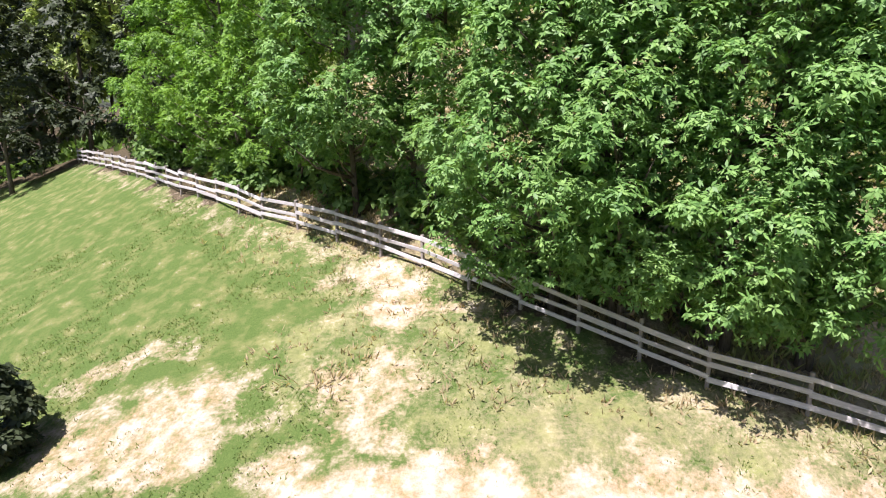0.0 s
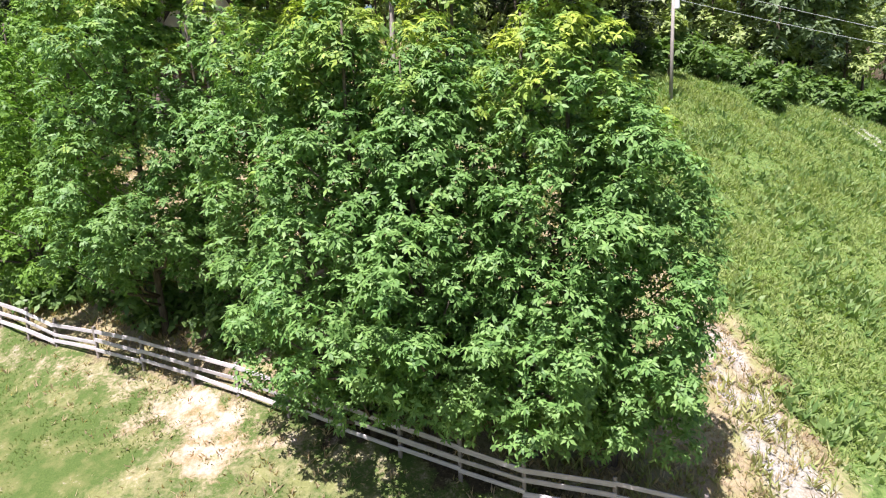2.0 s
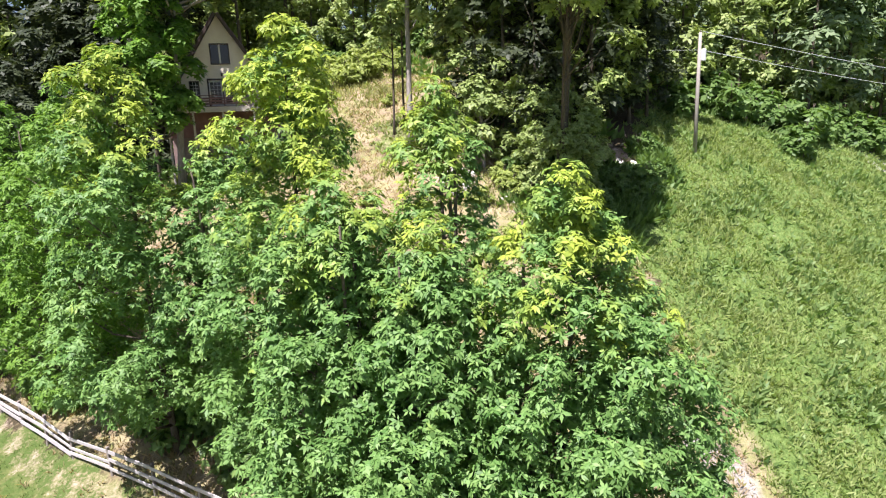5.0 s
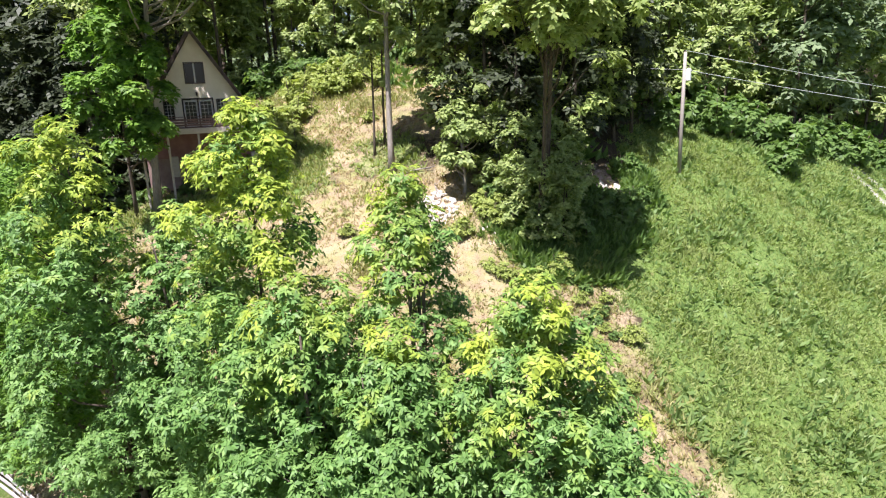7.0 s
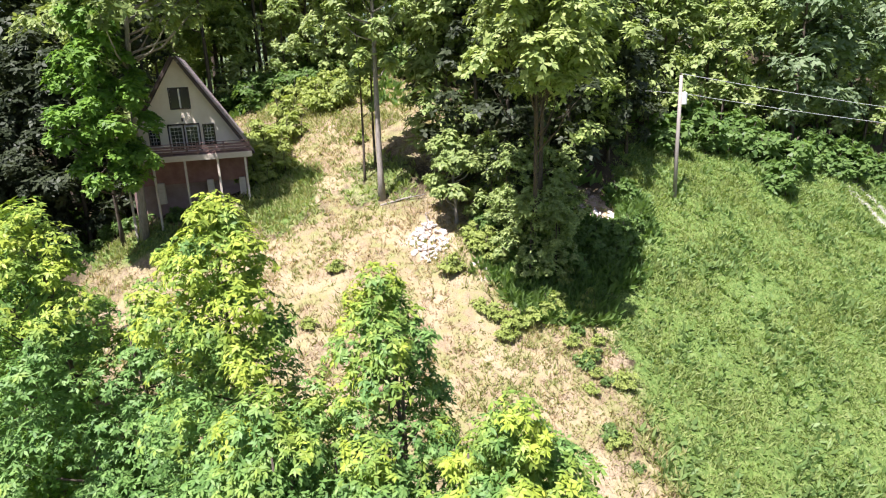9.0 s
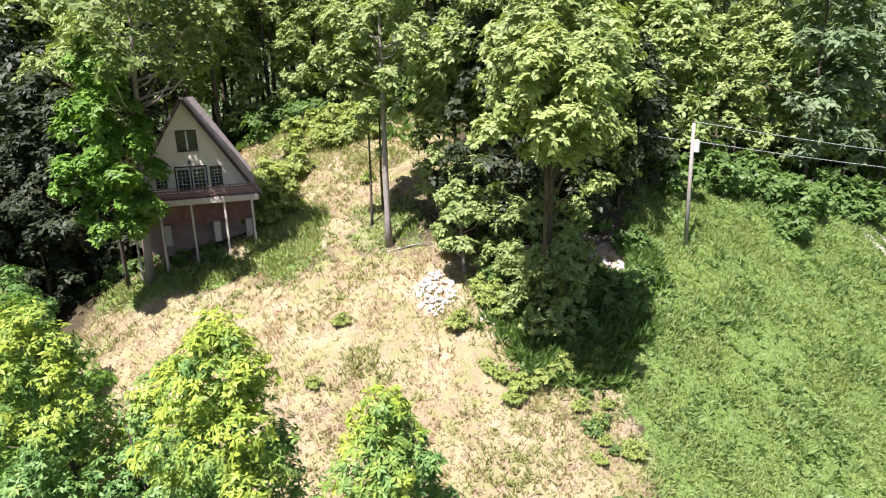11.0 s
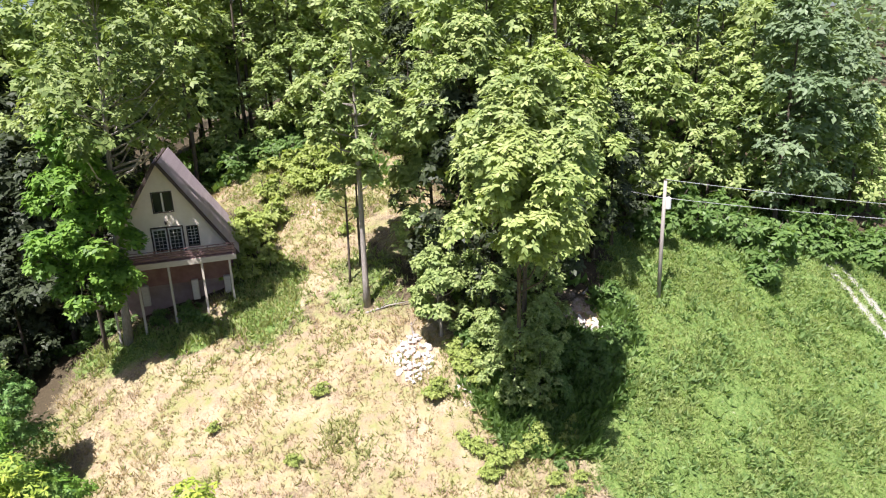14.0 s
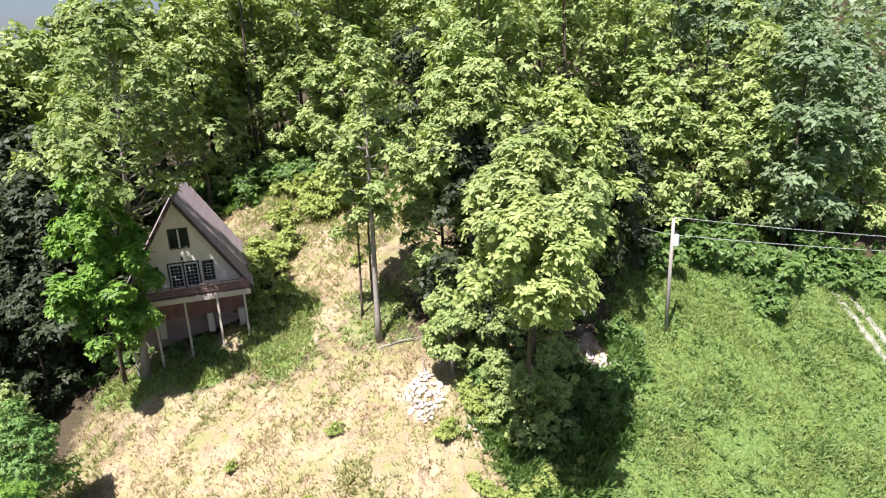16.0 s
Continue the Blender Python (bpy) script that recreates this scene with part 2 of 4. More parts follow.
def cover(x, y):
    """Land-cover masks at x, y, with ragged edges."""
    x0, y0 = np.asarray(x, float), np.asarray(y, float)
    x, y = x0, y0
    x, y = (x + 0.55 * np.sin(0.9 * x + 1.7 * y) + 0.4 * np.sin(2.3 * y - 1.1 * x + 1) + 0.25 * np.sin(4.7 * x + 3.1 * y),
            y + 0.45 * np.sin(1.3 * x - 0.8 * y + 2) + 0.35 * np.sin(2.9 * x + 1.9 * y) + 0.2 * np.sin(5.3 * y - 4.1 * x))
    px, py = x0, y0
    lawn = 1 - smooth(-0.3, 0.6, y - fence_y(x)) * (x < 6.5) - (x >= 6.5) * smooth(-1, 0.5, y - 9)
    meadow_l = np.interp(y, [0, 12, 20, 28, 33, 37, 41, 46, 60], [11.5, 11.5, 11.5, 9.5, 9, 9.5, 11, 13, 18])
    meadow = smooth(-0.8, 0.8, x - meadow_l) * (1 - smooth(52, 56, y - 0.2 * (x - 18))) * (x > 5)
    meadow = np.where((x > 30) & (y < 62), np.maximum(meadow, smooth(28, 32, x)), meadow)
    dry = np.maximum.reduce([blob(x, y, -8, 37.5, 19, 8, 5), blob(x, y, 2.0, 30, 7, 10, 20), blob(x, y, -9.5, 55, 5.5, 16, 10), blob(x, y, -15, 65, 10, 6), blob(x, y, 7.2, 17, 2.6, 10), blob(x, y, 5.5, 14.2, 4.5, 3.6),
                             blob(x, y, -8, 24, 12, 8), blob(x, y, -17, 44, 8, 4, 10), blob(x, y, -4, 61, 4, 5), 0.8 * blob(x, y, -1.5, 54, 3.5, 7),
                             0.62 * blob(x, y, 0, 8.5, 10, 4), 0.45 * blob(x, y, -10, 12, 5, 4), 0.3 * blob(x, y, -15, 17, 7, 1.5, -28)])
    dry = np.maximum(dry, 0.8 * smooth(-28, -26, px) * (1 - smooth(0, 1.5, px - meadow_l)) * (1 - smooth(43.5, 45.5, py)) * smooth(0.2, 1.2, np.where(px < 6.5, py - fence_y(px), py - 7)))
    green = np.maximum.reduce([blob(x, y, -12.6, 47, 3.2, 5.5, 15), blob(x, y, -20, 44.2, 7, 1.7, 4), 0.3 * blob(x, y, -13, 63, 9, 8), 0.6 * blob(x, y, -5, 47, 3, 4)])
    dry = dry * (1 - 0.85 * green)
    meadow = np.maximum(meadow, green)
    soil = np.maximum.reduce([0.85 * blob(x, y, -11.6, 15.8, 2.3, 0.8, -30), 0.8 * blob(x, y, -10.2, 14.0, 1.2, 1.2), 0.95 * blob(x, y, -5.0, 6.9, 8.5, 1.5, 0), 0.72 * blob(x, y, 2, 8.2, 6, 1.4),
                              0.62 * blob(x, y, -10.6, 10.0, 2.3, 2.0, 15), 0.72 * blob(x, y, -17.6, 8.4, 4.0, 2.4, 12), 0.58 * blob(x, y, -20.8, 11.6, 2.6, 1.0, 20), blob(x, y, 11.2, 43.6, 1.2, 1.7), blob(x, y, 9.9, 47.0, 1.0, 2.4), 0.8 * blob(x, y, -1.3, 39.7, 1.4, 2.0, -20),
                              0.8 * blob(x, y, 2.5, 37, 0.9, 0.7), 0.8 * blob(x, y, -11.5, 57.2, 3.2, 1.2), 0.7 * blob(x, y, -9.9, 45.5, 0.6, 1.6)])
    soil = np.maximum(soil, 0.33 * along(px, py, [(p, q - 0.9) for p, q in FENCE_LINE], 0.7))
    gravel = np.maximum(along(px, py, [(a - 0.65, b) for a, b in DRIVE[:4]], 0.6), along(px, py, [(a + 0.7, b) for a, b in DRIVE[:4]], 0.5)) * (0.8 + 0.25 * np.sin(2.1 * py + px))
    gravel = np.maximum(gravel, 0.8 * np.maximum(along(px, py, TRACK, 0.5), along(px, py, [(a + 1.7, b) for a, b in TRACK], 0.45)))
    return {"lawn": np.clip(lawn, 0, 1), "meadow": meadow, "dry": dry, "soil": soil, "gravel": gravel}


def obj(name, verts, faces, material, parent=None, label="", smooth_shade=False):
    """A mesh object from arrays; under parent if one is given."""
    me = bpy.data.meshes.new(name)
    me.from_pydata(verts, [], faces)
    me.materials.append(material)
    if smooth_shade:
        me.polygons.foreach_set("use_smooth", [True] * len(me.polygons))
    ob = new(name, me)
    ob.parent = parent
    return tagged(ob, label) if label else ob


def part(name, bm, material, parent, label="", m=None):
    """Links a bmesh as one mesh object under a thing or a part."""
    me = bpy.data.meshes.new(name)
    bmesh.ops.recalc_face_normals(bm, faces=bm.faces)
    bm.to_mesh(me)
    bm.free()
    me.materials.append(material)
    ob = new(name, me)
    ob.parent = parent
    if m is not None:
        ob.matrix_basis = m
    return tagged(ob, label) if label else ob


def thing(name, m, label, category, group="", kind=""):
    ob = new(name)
    ob.matrix_basis = m
    return tagged(ob, label, category, group, kind)


def box(sx, sy, sz, at=(0, 0, 0), bevel=0.0, bm=None, rot=None):
    bm = bm or bmesh.new()
    made = bmesh.ops.create_cube(bm, size=1.0)["verts"]
    bmesh.ops.scale(bm, vec=(sx, sy, sz), verts=made)
    if bevel:
        edges = list({e for v in made for e in v.link_edges})
        made = [v for v in bmesh.ops.bevel(bm, geom=edges, offset=bevel, segments=1, affect="EDGES")["verts"]] + [v for v in made if v.is_valid]
        made = list(set(made))
    if rot is not None:
        bmesh.ops.rotate(bm, cent=(0, 0, 0), matrix=rot, verts=made)
    bmesh.ops.translate(bm, vec=at, verts=made)
    return bm


def tubes(runs, sides=6):
    """Vertices and faces of tapered tubes; a run is a list of (point, radius)."""
    V, F = [], []
    for run in runs:
        base = len(V)
        for i, (p, r) in enumerate(run):
            p, r = Vector(p), float(r)
            a = Vector(run[max(i - 1, 0)][0])
            b = Vector(run[min(i + 1, len(run) - 1)][0])
            d = (b - a).normalized() if (b - a).length > 1e-6 else Vector((0, 0, 1))
            u = d.orthogonal().normalized()
            w = d.cross(u)
            for k in range(sides):
                t = 2 * math.pi * k / sides
                V.append(tuple(p + r * (math.cos(t) * u + math.sin(t) * w)))
        for i in range(len(run) - 1):
            for k in range(sides):
                q = base + i * sides
                F.append((q + k, q + (k + 1) % sides, q + sides + (k + 1) % sides, q + sides + k))
        F.append(tuple(base + k for k in reversed(range(sides))))
        F.append(tuple(base + (len(run) - 1) * sides + k for k in range(sides)))
    return V, F


def ground_sheet():
    def axis(lo, hi, step, far):
        mid = list(np.arange(lo, hi + step / 2, step))
        out, d = [], step
        v = mid[-1]
        while v < far:
            d *= 1.28
            v += d
            out.append(v)
        left, d, v = [], step, mid[0]
        while v > -far:
            d *= 1.28
            v -= d
            left.append(v)
        return np.array(left[::-1] + mid + out)

    xs, ys = axis(-38, 44, 0.45, 3500), axis(-2, 70, 0.45, 3500)
    X, Y = np.meshgrid(xs, ys)
    Z = ground(X, Y)
    rough = np.array([noise.noise((a * 0.35, b * 0.35, 0)) * 0.22 + noise.noise((a * 1.3, b * 1.3, 5)) * 0.06 for a, b in zip(X.ravel(), Y.ravel())]).reshape(X.shape)
    Z = Z + rough
    masks = cover(X, Y)
    Z = Z - 0.12 * masks["gravel"] - 0.05 * masks["soil"]
    nx, ny = len(xs), len(ys)
    V = np.stack([X, Y, Z], -1).reshape(-1, 3)
    idx = np.arange(nx * ny).reshape(ny, nx)
    F = np.stack([idx[:-1, :-1], idx[:-1, 1:], idx[1:, 1:], idx[1:, :-1]], -1).reshape(-1, 4)
    ob = obj("ground", V.tolist(), F.tolist(), ground_material(), smooth_shade=True)
    for name, m in masks.items():
        a = ob.data.attributes.new(name, "FLOAT", "POINT")
        a.data.foreach_set("value", m.ravel().astype(np.float32))
    return tagged(ob, "sloping hillside of mown lawn, dry grass, meadow and bare clay", "ground", kind="structure")


ground_sheet()

# ---- leaves, grass and trees ----


def leaf_mesh(name, P, D, N, L, W, material, parent=None):
    """Many leaves in one mesh: base points P, ways D, face normals N, lengths L, widths W; each leaf is a folded diamond."""
    n = len(P)
    D = D / np.linalg.norm(D, axis=1, keepdims=True)
    S = np.cross(D, N)
    S = S / np.maximum(np.linalg.norm(S, axis=1, keepdims=True), 1e-6)
    U = np.cross(S, D)
    L, W = L[:, None], W[:, None]
    mid = P + D * L * 0.45
    V = np.stack([P, mid + S * W / 2 - U * W * 0.12, P + D * L - U * L * 0.15, mid - S * W / 2 - U * W * 0.12], 1).reshape(-1, 3)
    me = bpy.data.meshes.new(name)
    me.vertices.add(4 * n)
    me.vertices.foreach_set("co", V.astype(np.float32).ravel())
    me.loops.add(4 * n)
    me.loops.foreach_set("vertex_index", np.arange(4 * n, dtype=np.int32))
    me.polygons.add(n)
    me.polygons.foreach_set("loop_start", np.arange(0, 4 * n, 4, dtype=np.int32))
    me.update(calc_edges=True)
    me.materials.append(material)
    ob = new(name, me)
    ob.parent = parent
    return ob


def unit(rng, n):
    v = rng.normal(size=(n, 3))
    return v / np.linalg.norm(v, axis=1, keepdims=True)


def crown_lumps(rng, n, rx, base, top, shape, lump_r, gap=0.4):
    """Centres and radii of leafy boughs in an uneven, egg-shaped crown, kept apart from one another."""
    ph = rng.uniform(0, 6.28, 6)
    out = [(rng.normal(0, 0.15), rng.normal(0, 0.15), top - 0.55 * lump_r, 0.7 * lump_r)]
    for ring, (drop, away, count) in enumerate(((1.3, 0.5, 3), (2.2, 0.95, 5))):
        for k in range(count):
            a = 6.28 * k / count + ph[3] + ring
            out.append((away * lump_r * math.cos(a), away * lump_r * math.sin(a), top - (drop + rng.uniform(-0.25, 0.25)) * lump_r, lump_r * rng.uniform(0.55, 0.8)))
    tries = 0
    while len(out) < n and tries < 60 * n:
        tries += 1
        h = rng.uniform(0.03, 0.97)
        prof = math.sin(math.pi * min(1, h ** shape * 0.92 + 0.06)) ** 0.6
        if rng.uniform() > 0.2 + 0.8 * prof:
            continue
        a = rng.uniform(0, 2 * math.pi)
        wob = 1 + 0.16 * math.sin(3 * a + ph[0] + 5 * h) + 0.12 * math.sin(5 * a + ph[1] - 9 * h) + 0.08 * math.sin(9 * h + ph[2])
        r = lump_r * rng.uniform(0.6, 1.25) * (0.55 + 0.45 * prof)
        rad = max(0.1, rx * prof * wob - 0.75 * r) * (math.sqrt(rng.uniform(0.55, 1)) if rng.uniform() < 0.82 else rng.uniform(0.1, 0.6))
        c = (math.cos(a) * rad, math.sin(a) * rad, base + h * (top - base))
        if any((c[0] - q[0]) ** 2 + (c[1] - q[1]) ** 2 + 1.6 * (c[2] - q[2]) ** 2 < (gap * (r + q[3])) ** 2 for q in out):
            continue
        out.append((*c, r))
    out = np.array(out)
    return out[:, :3], out[:, 3]


def crown_leaves(rng, C, R, rosettes, leaves, leaf, droop, ratio):
    """Leaves in rosettes at the twig ends, over the outer and upper side of each bough."""
    n = len(C) * rosettes
    c, r = np.repeat(C, rosettes, axis=0), np.repeat(R, rosettes)[:, None]
    out = c * np.array([1, 1, 0])
    out = out / np.maximum(np.linalg.norm(out, axis=1, keepdims=True), 0.3)
    u = unit(rng, n) + 0.45 * out + np.array([0, 0, 0.32])
    u = u / np.linalg.norm(u, axis=1, keepdims=True)
    p = c + u * r * np.array([1, 1, 0.78]) * np.sqrt(rng.uniform(0.25, 1.15, (n, 1)))
    axis = 0.75 * u + np.array([0, 0, 0.75]) + 0.4 * unit(rng, n)
    axis = axis / np.linalg.norm(axis, axis=1, keepdims=True)
    side = np.cross(axis, unit(rng, n))
    side = side / np.maximum(np.linalg.norm(side, axis=1, keepdims=True), 1e-3)
    other = np.cross(axis, side)
    p, axis, side, other = (np.repeat(v, leaves, axis=0) for v in (p, axis, side, other))
    m = len(p)
    ang = (np.tile(np.arange(leaves), n) * 2.4 + rng.uniform(-0.5, 0.5, m))[:, None]
    D = np.cos(ang) * side + np.sin(ang) * other + rng.uniform(0.0, 0.5, (m, 1)) * axis + np.array([0, 0, -droop])
    N = axis + 0.3 * unit(rng, m)
    L = leaf * rng.uniform(0.65, 1.3, m)
    return p + 0.12 * leaf * unit(rng, m), D, N, L, L * rng.uniform(ratio[0], ratio[1], m)


def build_tree(name, seed, height, rx, base, lumps, rosettes, leaves, leaf, lump_r, leaf_mat, bark, trunk_r, label, category="tree", shape=0.75, droop=0.25, stems=1, group="", lean=(0, 0), ratio=(0.42, 0.58), limbs=30, sides=6, gap=0.4):
    """A tree at the origin: a tapered trunk with limbs, and a crown of leafy boughs."""
    rng = np.random.default_rng(seed)
    root = thing(name, Matrix(), label, category, group)
    C, R = crown_lumps(rng, lumps, rx, base, height, shape, lump_r, gap)
    shift = np.minimum(1, C[:, 2] / (0.3 * height))
    C[:, 0] += lean[0] * shift
    C[:, 1] += lean[1] * shift
    runs = []
    for s in range(stems):
        sx, sy = (0, 0) if stems == 1 else rng.uniform(-0.5, 0.5, 2)
        tx, ty = (sx, sy) if stems == 1 else (sx * 2.4, sy * 2.4)
        run = []
        for k in range(9):
            f = k / 8
            run.append(((sx + (tx - sx) * f + lean[0] * f + 0.12 * math.sin(4 * f + seed + s), sy + (ty - sy) * f + lean[1] * f + 0.12 * math.cos(5 * f + seed), -0.6 + f * (height * 0.9 + 0.6)),
                        trunk_r * (1.35 if k == 0 else 1) * (1 - 0.93 * f) ** 0.8 + 0.012))
        runs.append(run)
    for i in rng.permutation(len(C))[: min(len(C), limbs)]:
        c = C[i]
        stem = runs[rng.integers(stems)]
        h = max(base * 0.55, c[2] - rng.uniform(0.25, 0.5) * math.hypot(c[0], c[1]) - 0.5)
        f = min(0.97, (h + 0.6) / (height * 0.9 + 0.6))
        k = min(7, int(f * 8))
        a, b = stem[k], stem[k + 1]
        g = f * 8 - k
        p0 = Vector(a[0]).lerp(Vector(b[0]), g)
        r0 = (a[1] * (1 - g) + b[1] * g) * 0.5
        p2 = Vector(c)
        p1 = p0.lerp(p2, 0.5) + Vector((0, 0, -0.12 * (p2 - p0).length))
        runs.append([(p0, r0), (p1, r0 * 0.6 + 0.008), (p2, 0.008)])
    V, F = tubes(runs, sides)
    obj("trunk", V, F, bark, root, smooth_shade=True)
    leaf_mesh("crown", *crown_leaves(rng, C, R, rosettes, leaves, leaf, droop, ratio), leaf_mat, root)
    return root


def plant(root, x, y, turn=0.0, size=1.0, sink=0.0):
    root.matrix_basis = Matrix.Translation((x, y, gz(x, y) - sink)) @ Matrix.Rotation(radians(turn), 4, "Z") @ Matrix.Diagonal((size, size, size, 1))
    return root


def plant_copy(root, x, y, turn, size):
    ob = copy_thing(root, Matrix())
    ob.matrix_basis = Matrix.Translation((x, y, gz(x, y))) @ Matrix.Rotation(radians(turn), 4, "Z") @ Matrix.Diagonal((size, size, size * 1.0, 1))
    return ob

# the row of young trees behind the fence
ROW = "trees along the fence"
FRONT = [  # x, y, height, crown radius, crown base, leaf material, boughs, stems, lean
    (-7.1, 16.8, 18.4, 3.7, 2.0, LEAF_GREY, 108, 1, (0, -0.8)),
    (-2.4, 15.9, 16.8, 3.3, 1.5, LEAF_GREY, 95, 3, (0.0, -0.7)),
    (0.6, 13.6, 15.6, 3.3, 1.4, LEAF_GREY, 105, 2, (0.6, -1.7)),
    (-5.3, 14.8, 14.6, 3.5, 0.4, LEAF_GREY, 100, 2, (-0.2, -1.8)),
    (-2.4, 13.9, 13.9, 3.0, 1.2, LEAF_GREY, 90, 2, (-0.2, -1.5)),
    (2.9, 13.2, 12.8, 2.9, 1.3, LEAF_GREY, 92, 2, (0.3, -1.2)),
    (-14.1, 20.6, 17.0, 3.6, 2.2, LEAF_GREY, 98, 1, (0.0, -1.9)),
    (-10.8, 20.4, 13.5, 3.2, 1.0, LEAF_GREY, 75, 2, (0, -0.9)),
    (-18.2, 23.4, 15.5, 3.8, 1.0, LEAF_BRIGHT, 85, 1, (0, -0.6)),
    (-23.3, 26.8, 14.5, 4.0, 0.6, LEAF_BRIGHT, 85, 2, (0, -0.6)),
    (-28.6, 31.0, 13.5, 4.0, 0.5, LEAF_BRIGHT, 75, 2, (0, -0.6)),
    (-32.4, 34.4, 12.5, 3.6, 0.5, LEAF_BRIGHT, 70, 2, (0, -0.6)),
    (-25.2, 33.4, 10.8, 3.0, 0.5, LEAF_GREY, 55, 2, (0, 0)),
]
for k, (x, y, h, r, b, mat, boughs, stems, lean) in enumerate(FRONT):
    tall = "tall" if h > 16 else "young"
    hue = "bright green" if mat is LEAF_BRIGHT else "grey-green"
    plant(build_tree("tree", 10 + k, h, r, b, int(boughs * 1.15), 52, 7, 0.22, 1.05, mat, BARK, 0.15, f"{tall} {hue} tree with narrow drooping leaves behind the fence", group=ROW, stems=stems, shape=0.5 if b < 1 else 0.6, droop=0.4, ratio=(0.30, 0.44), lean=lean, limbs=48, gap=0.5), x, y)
plant(build_tree("cedar_tree", 31, 12, 2.8, 0.3, 60, 40, 5, 0.34, 0.9, LEAF_DARK_SHADED, BARK, 0.18, "dark green bushy tree at the end of the fence", shape=0.5), -38.2, 38.6)
plant(build_tree("cedar_tree", 32, 3.4, 1.5, 0.1, 34, 34, 5, 0.26, 0.6, LEAF_DARK_SHADED, BARK, 0.1, "bushy tree on the lawn, shade put into its dark leaves", shape=0.6), -22.0, 7.6)

# woods
WOODS = "woods behind the house"
kinds = [
    build_tree("tree", 51, 21, 4.8, 7, 44, 21, 5, 0.5, 1.5, LEAF_WOOD, BARK, 0.24, "tall woodland tree with a full green crown", group=WOODS, limbs=10, sides=5),
    build_tree("tree", 52, 23, 4.4, 8, 44, 21, 5, 0.5, 1.45, LEAF_WOOD, BARK, 0.22, "tall woodland tree with a full green crown", group=WOODS, limbs=10, stems=2, sides=5),
    build_tree("tree", 53, 18, 5.0, 3.5, 46, 21, 5, 0.5, 1.5, LEAF_YELLOW, BARK, 0.22, "woodland tree with a broad yellow-green crown", group=WOODS, limbs=10, sides=5),
    build_tree("tree", 54, 13, 3.8, 0.8, 38, 18, 5, 0.56, 1.3, LEAF_WOOD, BARK, 0.16, "low branched green woodland tree", group=WOODS, limbs=10, sides=5),
    build_tree("tree", 55, 20, 5.0, 5, 40, 18, 5, 0.68, 1.7, LEAF_WOOD, BARK, 0.24, "woodland tree with a full green crown far off", group=WOODS, limbs=8, sides=5),
    build_tree("tree", 56, 18, 5.2, 4, 40, 18, 5, 0.68, 1.7, LEAF_YELLOW, BARK, 0.24, "woodland tree with a yellow-green crown far off", group=WOODS, limbs=8, sides=5),
    build_tree("tree", 57, 17, 4.4, 1.2, 44, 18, 5, 0.56, 1.4, LEAF_DARK_SHADED, BARK, 0.22, "woodland tree with low branches, shade put into its dark leaves", group=WOODS, limbs=10, sides=5),
    build_tree("tree", 58, 21, 4.4, 2.0, 38, 18, 5, 0.68, 1.6, LEAF_HAZED, BARK, 0.24, "woodland tree far off, haze put into its blue-green leaves", group=WOODS, limbs=8, sides=5),
]
for root, x, y in zip(kinds, (-27.8, -30, 9.5, 8.0, -8, 2, -31, 52), (52, 58, 45.5, 47.5, 88, 92, 49, 92)):
    plant(root, x, y)
rng = np.random.default_rng(7)
spots = []


def open_ground(x, y):
    """Where no woodland tree stands."""
    if y < 46 and -27.5 < x:
        return True
    if x <= -27.5 and y < 48 + 0.25 * (x + 27.5) and y < fence_y(x) + 6:
        return True
    if -34 < x < -26 and y < 47:
        return True
    if -26 < x < -6 and y < 69 - 0.2 * abs(x + 13):
        return True
    if -6 <= x < 1.5 and y < 59:
        return True
    if x > 12 and y < 52.5 + 0.3 * (x - 12):
        return True
    return False


tries = 0
while len(spots) < 128 and tries < 30000:
    tries += 1
    x, y = rng.uniform(-95, 105), rng.uniform(38, 106)
    if abs(x) > 42 + 0.75 * y or open_ground(x, y) or any(math.hypot(x - a, y - b) < (4.2 if y < 72 else 6.0) for a, b in spots):
        continue
    spots.append((x, y))
for x, y in spots:
    near = y < 74
    k = int(rng.choice([0, 1, 2, 6], p=[0.34, 0.28, 0.16, 0.22])) if near else int(rng.choice([4, 5], p=[0.6, 0.4]))
    if x < -25 and y < 62:
        k = int(rng.choice([6, 0, 1], p=[0.84, 0.08, 0.08]))
    if x > 12 and k == 6:
        k = 3
    if x > 27 and y > 56:
        k = int(rng.choice([7, 4], p=[0.8, 0.2]))
    plant_copy(kinds[k], x, y, rng.uniform(0, 360), rng.uniform(0.85, 1.15) * (1.25 if x < -30 and y > 58 else 0.78 if x > 44 and y > 62 else 1.0))

# named trees of the clearing
plant(build_tree("tree", 61, 22.5, 3.2, 8.5, 44, 24, 6, 0.42, 0.95, LEAF_WOOD, BARK_PALE, 0.25, "tall thin tree with a pale bare trunk in the clearing", shape=1.0, limbs=40), -4.5, 44.4)
plant(build_tree("tree", 62, 15, 1.7, 4.5, 26, 24, 6, 0.36, 0.65, LEAF_WOOD, BARK, 0.1, "slender tree with low branches beside the clearing"), -6.0, 46.8)
plant(build_tree("tree", 67, 16, 1.7, 6, 26, 24, 6, 0.36, 0.65, LEAF_WOOD, BARK, 0.1, "slender tree with low branches beside the clearing"), -5.2, 48.4)
plant(build_tree("tree", 63, 17.0, 3.6, 11.0, 56, 36, 6, 0.36, 1.15, LEAF_YELLOW, BARK, 0.16, "broad bright green tree leaning out over the weeds", lean=(-0.9, -7.4), stems=1, shape=0.75, limbs=40), 5.6, 38.2)
